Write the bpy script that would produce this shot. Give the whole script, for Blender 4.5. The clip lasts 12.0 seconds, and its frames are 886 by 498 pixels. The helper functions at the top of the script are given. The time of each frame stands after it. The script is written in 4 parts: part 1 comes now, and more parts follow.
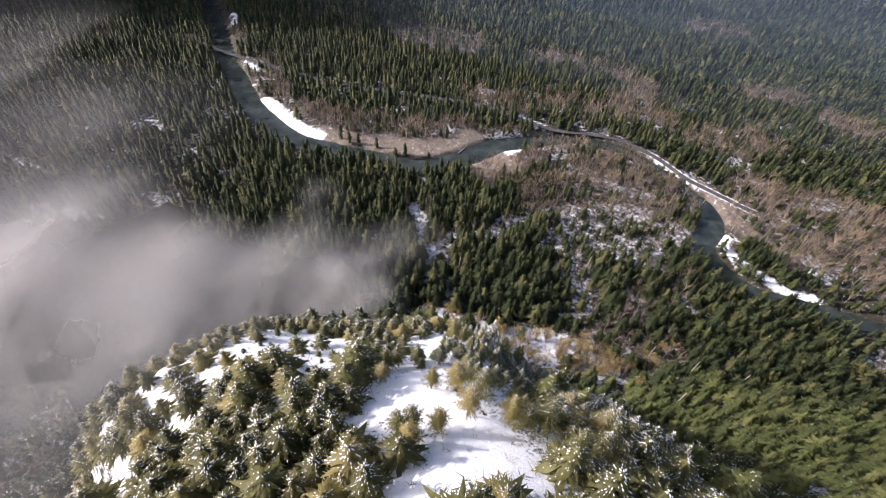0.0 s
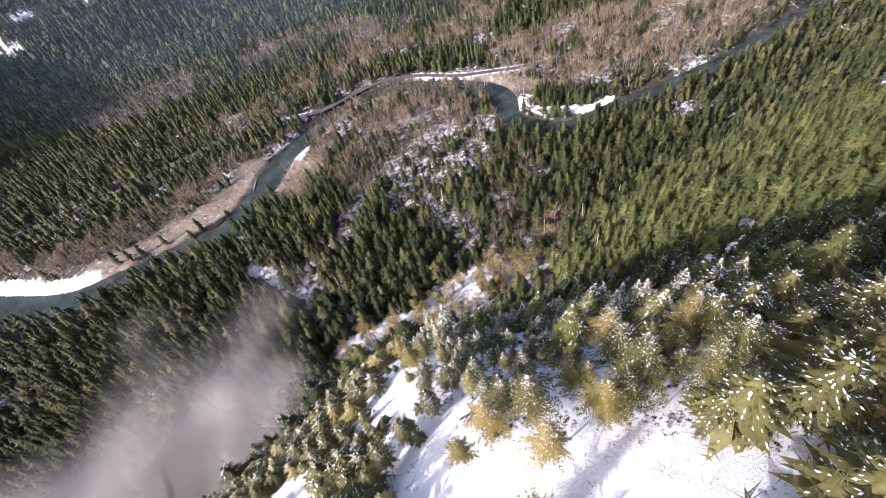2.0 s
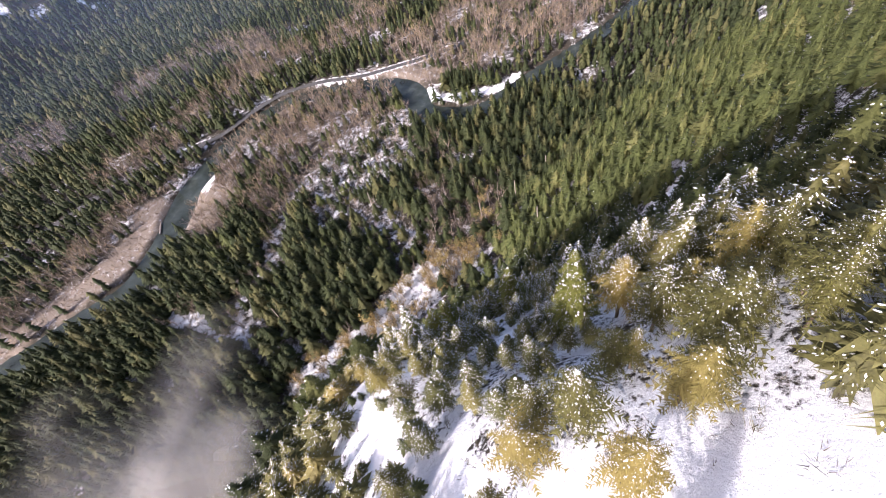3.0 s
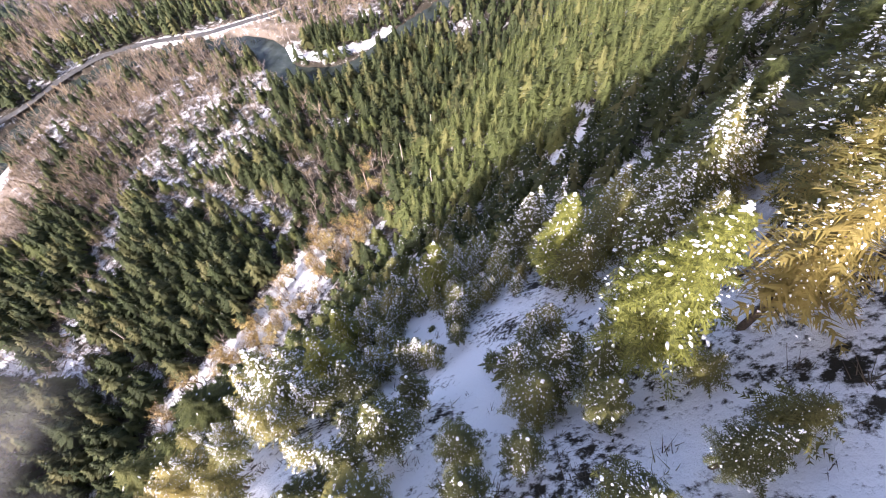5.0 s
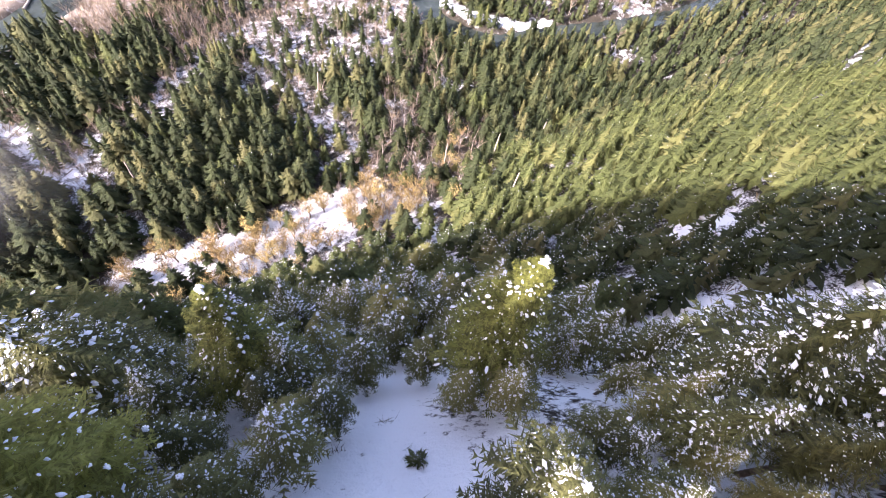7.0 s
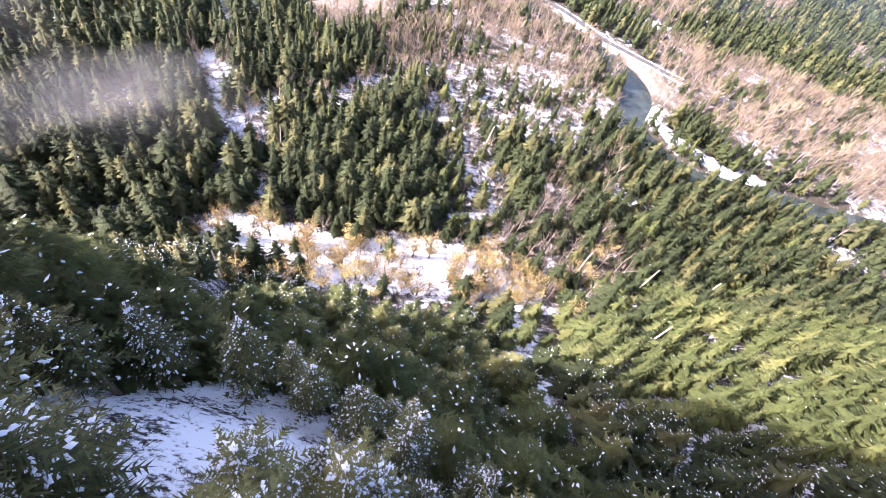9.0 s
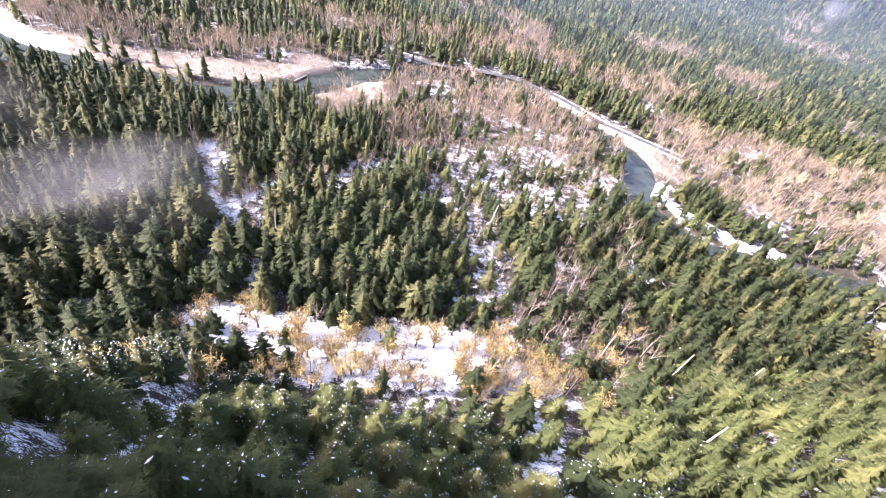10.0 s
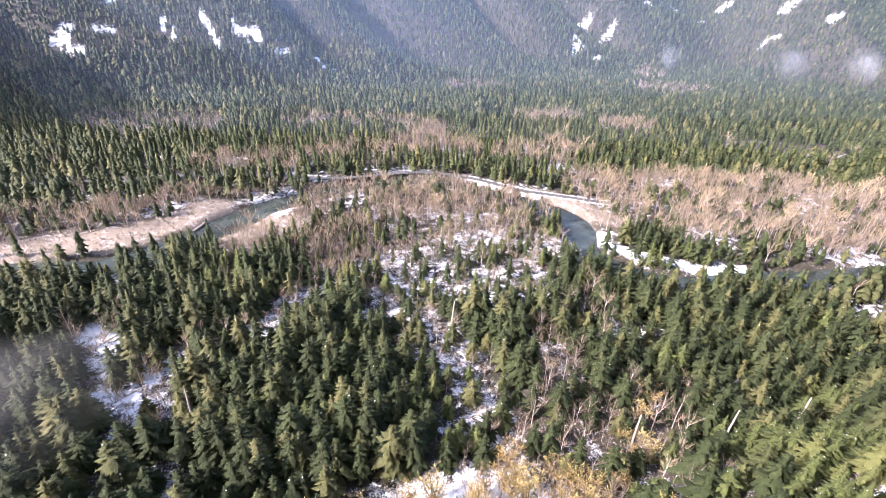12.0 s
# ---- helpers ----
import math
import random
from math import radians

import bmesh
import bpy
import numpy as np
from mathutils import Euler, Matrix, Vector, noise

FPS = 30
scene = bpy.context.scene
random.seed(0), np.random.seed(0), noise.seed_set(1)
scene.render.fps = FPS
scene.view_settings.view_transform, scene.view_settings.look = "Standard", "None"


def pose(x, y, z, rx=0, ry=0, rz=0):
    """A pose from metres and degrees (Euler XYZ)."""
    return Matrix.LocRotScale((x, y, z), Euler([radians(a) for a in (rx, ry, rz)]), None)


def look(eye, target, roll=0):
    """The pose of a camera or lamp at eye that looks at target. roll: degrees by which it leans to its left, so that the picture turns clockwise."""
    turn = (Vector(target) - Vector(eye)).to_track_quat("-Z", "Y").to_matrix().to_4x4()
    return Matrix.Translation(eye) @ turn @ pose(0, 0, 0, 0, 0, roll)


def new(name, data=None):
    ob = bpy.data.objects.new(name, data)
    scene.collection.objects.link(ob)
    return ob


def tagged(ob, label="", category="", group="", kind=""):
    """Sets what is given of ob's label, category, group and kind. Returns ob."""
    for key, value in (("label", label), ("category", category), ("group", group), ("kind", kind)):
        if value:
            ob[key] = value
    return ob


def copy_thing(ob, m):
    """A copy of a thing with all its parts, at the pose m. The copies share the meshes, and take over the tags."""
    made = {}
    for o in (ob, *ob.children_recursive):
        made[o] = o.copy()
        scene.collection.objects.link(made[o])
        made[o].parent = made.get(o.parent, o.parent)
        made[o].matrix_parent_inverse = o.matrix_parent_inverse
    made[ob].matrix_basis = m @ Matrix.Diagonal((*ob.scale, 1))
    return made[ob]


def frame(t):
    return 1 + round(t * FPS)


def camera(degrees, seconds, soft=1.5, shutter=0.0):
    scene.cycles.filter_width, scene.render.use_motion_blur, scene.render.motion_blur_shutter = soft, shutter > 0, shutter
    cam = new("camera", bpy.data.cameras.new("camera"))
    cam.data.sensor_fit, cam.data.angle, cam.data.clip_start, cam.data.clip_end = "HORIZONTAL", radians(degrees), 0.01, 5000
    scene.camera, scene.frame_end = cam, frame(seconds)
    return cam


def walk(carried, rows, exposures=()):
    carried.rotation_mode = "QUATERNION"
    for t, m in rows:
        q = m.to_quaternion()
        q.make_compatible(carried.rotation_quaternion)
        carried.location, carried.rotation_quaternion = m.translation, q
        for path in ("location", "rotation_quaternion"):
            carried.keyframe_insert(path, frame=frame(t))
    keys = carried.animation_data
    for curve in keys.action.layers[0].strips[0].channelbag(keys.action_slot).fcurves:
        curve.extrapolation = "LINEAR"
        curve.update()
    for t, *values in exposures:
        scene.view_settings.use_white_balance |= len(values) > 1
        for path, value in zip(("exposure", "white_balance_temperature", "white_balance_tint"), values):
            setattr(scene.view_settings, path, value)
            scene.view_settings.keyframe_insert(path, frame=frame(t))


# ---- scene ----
cam = camera(89.1, 12.0, 1.0)
METRES, EYE, TILT, LEAN, TURN = 200.0, 291.8, -45.86, -3.52, 0.0
ROWS = [
    (0.0, 0.0, 0.0, 0.0, 0.0, 0.0, -0.0),
    (0.5, -0.0027, 0.0393, 0.007, -3.29, -1.47, 10.82),
    (1.0, -0.0053, 0.0787, 0.0085, -8.7, -3.63, 24.2),
    (1.5, -0.008, 0.1179, 0.0063, -15.27, -6.23, 33.63),
    (2.0, -0.0099, 0.1573, 0.0014, -21.28, -9.14, 39.02),
    (2.5, -0.0102, 0.1967, -0.0054, -28.04, -12.8, 44.15),
    (3.0, -0.0056, 0.2361, -0.0131, -35.84, -18.8, 48.28),
    (3.5, 0.0073, 0.2738, -0.0202, -46.23, -27.44, 51.82),
    (5.5, 0.0689, 0.4231, -0.069, -60.49, -40.15, 45.98),
    (6.0, 0.0846, 0.4582, -0.0842, -51.64, -33.89, 40.46),
    (6.5, 0.1012, 0.4931, -0.0993, -42.05, -28.83, 33.19),
    (7.0, 0.1166, 0.5293, -0.1154, -34.99, -24.48, 24.63),
    (7.5, 0.1332, 0.5675, -0.1293, -26.55, -20.94, 15.23),
    (9.5, 0.1834, 0.7316, -0.1591, -13.31, -4.54, 1.66),
    (10.0, 0.1919, 0.7722, -0.1605, -13.77, 0.98, 3.33),
    (10.5, 0.199, 0.8133, -0.1594, -14.33, 4.3, 6.43),
    (11.0, 0.2058, 0.8537, -0.1529, -15.35, 7.14, 10.39),
    (11.5, 0.2137, 0.8924, -0.1391, -16.89, 9.95, 15.09),
    (12.0, 0.2228, 0.9285, -0.121, -19.28, 12.35, 20.42),
]
walk(cam, [(t, pose(0, 0, EYE, TILT, LEAN, TURN) @ pose(METRES * x, METRES * y, METRES * z, 90 + pitch, roll, yaw)) for t, x, y, z, yaw, pitch, roll in ROWS],
     exposures=[(0, -0.3, 5900, 20), (1.5, 0.1, 5900, 23), (3.5, 0.2, 6000, 25), (5.5, 1.05, 6000, 26), (7.5, 1.32, 6050, 29), (9.5, 1.53, 5800, 29), (12, 1.08, 5800, 25)])


# ---- light ----
SUN_FROM = Vector((-1.0, 0.08, 0.0)).normalized()
SUN_ELEV = radians(30)
world = bpy.data.worlds.new("sky")
scene.world = world
world.use_nodes = True
wn = world.node_tree
sky = wn.nodes.new("ShaderNodeTexSky")
sky.sky_type = "NISHITA"
sky.sun_disc = False
sky.sun_elevation = SUN_ELEV
sky.sun_rotation = math.atan2(SUN_FROM.x, SUN_FROM.y)
sky.air_density, sky.dust_density, sky.ozone_density = 1.0, 5.0, 0.7
wn.nodes["Background"].inputs["Strength"].default_value = 0.24
wn.links.new(sky.outputs[0], wn.nodes["Background"].inputs["Color"])
sun = bpy.data.lights.new("sun", "SUN")
sun.energy, sun.angle, sun.color = 8.0, radians(0.6), (1.0, 0.93, 0.83)
sun_ob = new("sun", sun)
sun_dir = Vector((SUN_FROM.x * math.cos(SUN_ELEV), SUN_FROM.y * math.cos(SUN_ELEV), math.sin(SUN_ELEV)))
sun_ob.matrix_world = look(sun_dir * 900, (0, 0, 0))

# ---- materials ----


def nodes_of(name):
    m = bpy.data.materials.new(name)
    m.use_nodes = True
    nt = m.node_tree
    return m, nt, nt.nodes["Principled BSDF"]


def add(nt, kind, **values):
    n = nt.nodes.new(kind)
    for k, v in values.items():
        n.inputs[k.replace("_", " ")].default_value = v
    return n


def noise_tex(nt, scale, detail=5.0, rough=0.6):
    geo = nt.nodes.new("ShaderNodeNewGeometry")
    n = add(nt, "ShaderNodeTexNoise", Scale=scale, Detail=detail, Roughness=rough)
    nt.links.new(geo.outputs["Position"], n.inputs["Vector"])
    return n.outputs["Fac"]


def ramp(nt, fac, stops):
    r = nt.nodes.new("ShaderNodeValToRGB")
    el = r.color_ramp.elements
    while len(el) < len(stops):
        el.new(0.5)
    for e, (p, c) in zip(el, stops):
        e.position, e.color = p, (*c, 1) if len(c) == 3 else c
    nt.links.new(fac, r.inputs["Fac"])
    return r.outputs["Color"]


def mix(nt, fac, a, b):
    n = nt.nodes.new("ShaderNodeMix")
    n.data_type = "RGBA"
    for sock, v in ((n.inputs[0], fac), (n.inputs[6], a), (n.inputs[7], b)):
        if isinstance(v, (int, float)):
            sock.default_value = v
        elif isinstance(v, tuple):
            sock.default_value = (*v, 1)
        else:
            nt.links.new(v, sock)
    return n.outputs[2]


def calc(nt, op, a, b=0.0, clamp=False):
    n = nt.nodes.new("ShaderNodeMath")
    n.operation, n.use_clamp = op, clamp
    for sock, v in ((n.inputs[0], a), (n.inputs[1], b)):
        if isinstance(v, (int, float)):
            sock.default_value = v
        else:
            nt.links.new(v, sock)
    return n.outputs[0]


def attribute(nt, name):
    n = nt.nodes.new("ShaderNodeAttribute")
    n.attribute_name = name
    return n.outputs["Fac"]


def bump(nt, bsdf, fac, strength, distance):
    b = add(nt, "ShaderNodeBump", Strength=strength, Distance=distance)
    nt.links.new(fac, b.inputs["Height"])
    nt.links.new(b.outputs[0], bsdf.inputs["Normal"])


def ground_material():
    m, nt, p = nodes_of("ground_cover")
    fine, mid, big = noise_tex(nt, 1.7, 8, 0.7), noise_tex(nt, 0.22, 6, 0.65), noise_tex(nt, 0.03, 4)
    soil = ramp(nt, mid, [(0.3, (0.022, 0.02, 0.014)), (0.55, (0.05, 0.042, 0.03)), (0.8, (0.12, 0.095, 0.068))])
    brush = ramp(nt, fine, [(0.3, (0.11, 0.088, 0.07)), (0.6, (0.27, 0.22, 0.17)), (0.8, (0.42, 0.37, 0.31))])
    base = mix(nt, attribute(nt, "brush"), soil, brush)
    # the snow lies in patches where its cover is thin
    edge = calc(nt, "ADD", calc(nt, "MULTIPLY", fine, 0.55), calc(nt, "MULTIPLY", mid, 0.45))
    lay = calc(nt, "ADD", attribute(nt, "snow"), calc(nt, "MULTIPLY", calc(nt, "SUBTRACT", edge, 0.5), 2.6))
    snow = calc(nt, "MULTIPLY", calc(nt, "SUBTRACT", lay, 0.42), 6.0, True)
    white = mix(nt, big, (0.80, 0.81, 0.83), (0.90, 0.90, 0.90))
    nt.links.new(mix(nt, snow, base, white), p.inputs["Base Color"])
    p.inputs["Roughness"].default_value = 0.85
    p.inputs["Specular IOR Level"].default_value = 0.2
    bump(nt, p, edge, 0.8, 0.5)
    return m


def foliage_material(name, dark, light, warm, through_light=0.22, per_object=False, relief=0.0):
    """Needles or twigs: a colour for each plant, varied from spray to spray."""
    m, nt, p = nodes_of(name)
    geo = nt.nodes.new("ShaderNodeNewGeometry")
    if per_object:
        info = nt.nodes.new("ShaderNodeObjectInfo")
        tint = info.outputs["Random"]
    else:
        tint = attribute(nt, "tint")
    isl = geo.outputs["Random Per Island"]
    grain = noise_tex(nt, 2.2, 6, 0.75)
    grain = calc(nt, "MULTIPLY", calc(nt, "SUBTRACT", grain, 0.28), 2.2, True)
    mixed = 0.55 if per_object else 0.3
    spray = calc(nt, "ADD", calc(nt, "MULTIPLY", isl, mixed), calc(nt, "MULTIPLY", grain, 1 - mixed))
    if relief:
        bump(nt, p, grain, 1.0, relief)
    col = mix(nt, spray, dark, light)
    col = mix(nt, ramp(nt, tint, [(0.55, (0, 0, 0)), (0.98, (0.55, 0.55, 0.55))]), col, warm)
    shade = calc(nt, "ADD", 0.72, calc(nt, "MULTIPLY", tint, 0.55))
    sc = nt.nodes.new("ShaderNodeVectorMath")
    sc.operation = "SCALE"
    nt.links.new(col, sc.inputs[0])
    nt.links.new(shade, sc.inputs["Scale"])
    nt.links.new(sc.outputs[0], p.inputs["Base Color"])
    p.inputs["Roughness"].default_value = 0.6
    p.inputs["Specular IOR Level"].default_value = 0.25
    tr = nt.nodes.new("ShaderNodeBsdfTranslucent")
    nt.links.new(sc.outputs[0], tr.inputs["Color"])
    mx = nt.nodes.new("ShaderNodeMixShader")
    mx.inputs[0].default_value = through_light
    out = nt.nodes["Material Output"]
    nt.links.new(p.outputs[0], mx.inputs[1])
    nt.links.new(tr.outputs[0], mx.inputs[2])
    nt.links.new(mx.outputs[0], out.inputs[0])
    return m


def plain(name, stops, scale, rough, spec=0.3, relief=0.0, depth=0.05):
    m, nt, p = nodes_of(name)
    n = noise_tex(nt, scale, 6, 0.65)
    nt.links.new(ramp(nt, n, stops), p.inputs["Base Color"])
    p.inputs["Roughness"].default_value = rough
    p.inputs["Specular IOR Level"].default_value = spec
    if relief:
        bump(nt, p, n, relief, depth)
    return m


def water_material():
    m, nt, p = nodes_of("river_water")
    shallow = noise_tex(nt, 0.05, 3)
    col = ramp(nt, shallow, [(0.35, (0.018, 0.022, 0.018)), (0.6, (0.042, 0.052, 0.045)), (0.75, (0.09, 0.105, 0.095))])
    rif = ramp(nt, noise_tex(nt, 0.5, 8, 0.75), [(0.62, (0, 0, 0)), (0.75, (0.5, 0.5, 0.5))])
    nt.links.new(mix(nt, rif, col, (0.35, 0.42, 0.42)), p.inputs["Base Color"])
    p.inputs["Roughness"].default_value = 0.16
    p.inputs["IOR"].default_value = 1.33
    bump(nt, p, noise_tex(nt, 0.9, 5), 0.35, 0.15)
    return m


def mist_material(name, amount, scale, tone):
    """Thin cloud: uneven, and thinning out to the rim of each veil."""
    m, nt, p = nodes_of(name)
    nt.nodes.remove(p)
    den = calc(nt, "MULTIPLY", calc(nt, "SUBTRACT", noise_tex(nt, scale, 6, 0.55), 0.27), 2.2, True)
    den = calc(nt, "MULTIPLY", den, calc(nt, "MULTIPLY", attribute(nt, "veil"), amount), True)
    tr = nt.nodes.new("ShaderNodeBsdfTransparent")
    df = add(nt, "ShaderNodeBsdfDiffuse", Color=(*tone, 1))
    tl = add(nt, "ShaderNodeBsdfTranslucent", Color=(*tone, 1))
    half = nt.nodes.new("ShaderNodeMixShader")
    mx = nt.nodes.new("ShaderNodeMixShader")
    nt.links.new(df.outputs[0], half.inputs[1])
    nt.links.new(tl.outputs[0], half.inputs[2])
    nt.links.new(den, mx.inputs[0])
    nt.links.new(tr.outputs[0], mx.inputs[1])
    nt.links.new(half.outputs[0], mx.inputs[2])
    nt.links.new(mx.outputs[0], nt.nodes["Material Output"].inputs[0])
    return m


M_GROUND = ground_material()
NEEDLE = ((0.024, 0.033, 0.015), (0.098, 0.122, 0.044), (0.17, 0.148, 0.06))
# lighter copy of NEEDLE: sunlight on the hillside put into the colour
LIT_NEEDLE = ((0.05, 0.062, 0.024), (0.195, 0.225, 0.07), (0.25, 0.225, 0.085))
# brightest needle copy: direct sun painted into the colour of the passed trees
SUNLIT_NEEDLE = ((0.02, 0.024, 0.008), (0.33, 0.345, 0.075), (0.30, 0.27, 0.06))
# olive needles; the warm tone carries the golden sunlight on the spur
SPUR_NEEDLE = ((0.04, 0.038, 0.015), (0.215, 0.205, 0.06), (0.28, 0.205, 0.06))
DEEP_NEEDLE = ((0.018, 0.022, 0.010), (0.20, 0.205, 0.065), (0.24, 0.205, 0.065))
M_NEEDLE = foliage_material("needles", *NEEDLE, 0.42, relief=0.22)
M_LIT = foliage_material("lit_needles", *LIT_NEEDLE, 0.42, relief=0.22)
# the same golden sunlight is mixed into the warm tone of the crest needles
M_OLIVE = foliage_material("olive_needles", (0.06, 0.058, 0.024), (0.21, 0.20, 0.065), (0.30, 0.225, 0.075), 0.35)
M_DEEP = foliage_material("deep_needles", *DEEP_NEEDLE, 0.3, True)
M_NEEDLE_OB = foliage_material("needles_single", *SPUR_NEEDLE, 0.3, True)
TWIG = ((0.10, 0.078, 0.058), (0.31, 0.24, 0.175), (0.36, 0.285, 0.165))
M_TWIG = foliage_material("bare_twigs", *TWIG, through_light=0.1)
M_DARK_TWIG = foliage_material("dark_twigs", (0.05, 0.04, 0.03), (0.14, 0.11, 0.07), (0.13, 0.13, 0.05), through_light=0.1)
M_SUNLIT = foliage_material("sunlit_needles", *SUNLIT_NEEDLE, 0.35, True)
M_MOSS_OB = foliage_material("mossy_twigs", (0.20, 0.14, 0.06), (0.46, 0.33, 0.13), (0.50, 0.42, 0.16), 0.15, True)
M_SNOW = plain("branch_snow", [(0.3, (0.78, 0.79, 0.82)), (0.7, (0.90, 0.90, 0.90))], 2.0, 0.8, 0.2, 0.5, 0.08)
M_BARK = plain("bark", [(0.3, (0.05, 0.036, 0.026)), (0.7, (0.16, 0.12, 0.09))], 5.0, 0.9, 0.2, 0.8, 0.05)
M_PALE_BARK = plain("pale_bark", [(0.3, (0.26, 0.21, 0.18)), (0.7, (0.52, 0.46, 0.42))], 3.0, 0.9, 0.2)
M_GREY_WOOD = plain("weathered_wood", [(0.3, (0.22, 0.18, 0.15)), (0.7, (0.48, 0.42, 0.36))], 4.0, 0.85, 0.2, 0.6, 0.04)
M_ROAD = plain("asphalt", [(0.3, (0.05, 0.05, 0.05)), (0.6, (0.09, 0.088, 0.085)), (0.85, (0.4, 0.4, 0.4))], 0.35, 0.8, 0.3)
M_WATER = water_material()
M_MIST = mist_material("mist", 0.62, 0.022, (0.5, 0.49, 0.47))
# the blue of distance is put into this sheet colour
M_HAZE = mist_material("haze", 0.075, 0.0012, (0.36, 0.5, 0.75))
M_THIN_MIST = mist_material("thin_mist", 0.33, 0.035, (0.27, 0.265, 0.26))
M_FOG = mist_material("fog", 0.5, 0.014, (0.42, 0.41, 0.40))
M_CLOUD = mist_material("cloud", 0.42, 0.03, (0.7, 0.71, 0.74))

# ---- plan of the valley, in metres ----
RIVER = [(-620, 1320, 14), (-480, 1050, 14), (-385, 850, 14), (-345, 770, 13), (-292, 645, 13), (-257, 583, 13), (-216, 512, 13), (-155, 450, 12),
         (-103, 431, 12), (-61, 420, 12), (-17, 405, 12), (28, 420, 13), (61, 442, 14), (84, 458, 12), (112, 466, 12), (145, 476, 11),
         (175, 481, 10), (205, 474, 10), (236, 459, 10), (262, 425, 10), (281, 398, 9), (291, 372, 9), (294, 348, 11), (286, 328, 12),
         (268, 303, 10), (269, 276, 10), (286, 246, 10), (322, 234, 8), (358, 221, 8), (388, 209, 8), (460, 188, 7), (518, 181, 7),
         (640, 168, 8), (900, 190, 8), (1400, 120, 8)]
ROAD = [(-900, 1240), (-500, 800), (-200, 610), (30, 552), (92, 528), (130, 505), (158, 492), (196, 488), (233, 478), (256, 458), (271, 438), (288, 406),
        (304, 388), (322, 370), (340, 352), (400, 308), (514, 245), (640, 225), (900, 245), (1400, 180)]


def smooth_line(pts, step=6.0):
    """Points along a rounded line through pts (Catmull-Rom)."""
    p = np.array(pts, float)
    p = np.vstack([2 * p[0] - p[1], p, 2 * p[-1] - p[-2]])
    out = []
    for i in range(1, len(p) - 2):
        n = max(2, int(np.linalg.norm(p[i + 1, :2] - p[i, :2]) / step))
        for k in range(n):
            t = k / n
            a, b, c, d = p[i - 1], p[i], p[i + 1], p[i + 2]
            out.append(0.5 * (2 * b + (c - a) * t + (2 * a - 5 * b + 4 * c - d) * t * t + (3 * b - a - 3 * c + d) * t ** 3))
    out.append(p[-2])
    return np.array(out)


RIVER_LINE, ROAD_LINE = smooth_line(RIVER), smooth_line(ROAD)


def line_distance(x, y, line):
    """Distance from each place to a line, and the line's third value there."""
    best, third = np.full(x.shape, 1e9), np.zeros(x.shape)
    for a, b in zip(line[:-1], line[1:]):
        d = b[:2] - a[:2]
        t = np.clip(((x - a[0]) * d[0] + (y - a[1]) * d[1]) / max(1e-9, d @ d), 0, 1)
        e = np.hypot(x - a[0] - t * d[0], y - a[1] - t * d[1])
        near = e < best
        best = np.where(near, e, best)
        if len(a) > 2:
            third = np.where(near, a[2] + t * (b[2] - a[2]), third)
    return best, third


def wave(x, y, size, seed):
    """Smooth uneven field of about -1 to 1."""
    r = np.random.RandomState(seed)
    v = np.zeros(np.shape(x))
    for k in range(7):
        a, s, ph = r.uniform(0, 2 * np.pi), r.uniform(0.6, 1.9), r.uniform(0, 6.28, 2)
        v = v + np.sin((x * np.cos(a) + y * np.sin(a)) * s / size * 2 + ph[0]) * np.cos((y * np.cos(a) - x * np.sin(a)) * s / size * 1.3 + ph[1])
    return v / 3.2


SPUR_R = [0, 15, 30, 44, 57, 77, 90, 107, 137, 160, 178, 230, 4000]
SPUR_Z = [236, 225, 209, 192, 174, 140, 115, 83, 42, 12, 2, -30, -3000]


def smooth_max(a, b, k):
    h = np.clip(0.5 + 0.5 * (a - b) / k, 0, 1)
    return b + (a - b) * h + k * h * (1 - h)


def step(v, lo, hi):
    t = np.clip((v - lo) / (hi - lo), 0, 1)
    return t * t * (3 - 2 * t)


def mountain(x, y):
    """The far valley side, with gullies, and the lower ridge that closes the valley down stream."""
    g = wave(x, y * 0.35, 260, 5)
    foot = 905 + 45 * np.sin(x / 310 + 0.6) + 45 * g
    far = (y - foot) * 0.72
    # side valleys that run up between the noses of the ridge
    for at, lean, half, deep in ((590, 0.75, 75, 120), (790, 0.25, 42, 60), (330, 0.5, 40, 36), (-170, 0.3, 60, 45), (1010, 0.3, 50, 45)):
        far = far - step(far, 0, 110) * deep * np.exp(-((x - at + lean * (y - 950)) / half) ** 2)
    far = far + step(far, 0, 120) * (16 * wave(x, y * 0.4, 130, 6) + 50 * wave(x, y * 0.3, 330, 7))
    side = (x - 1130 - 40 * wave(x, y, 200, 8)) * 0.62
    side = np.minimum(side, np.clip((y - 400) * 0.55, -40, 900))
    # unseen high ridge added up stream, west of the river, to cast shade
    west = 500 * np.exp(-((x + 760) / 170) ** 2) * step(y, 640, 840) - 60
    return np.minimum(smooth_max(smooth_max(far, side, 60.0), west, 40.0), 900 + 120 * wave(x, y, 300, 9))


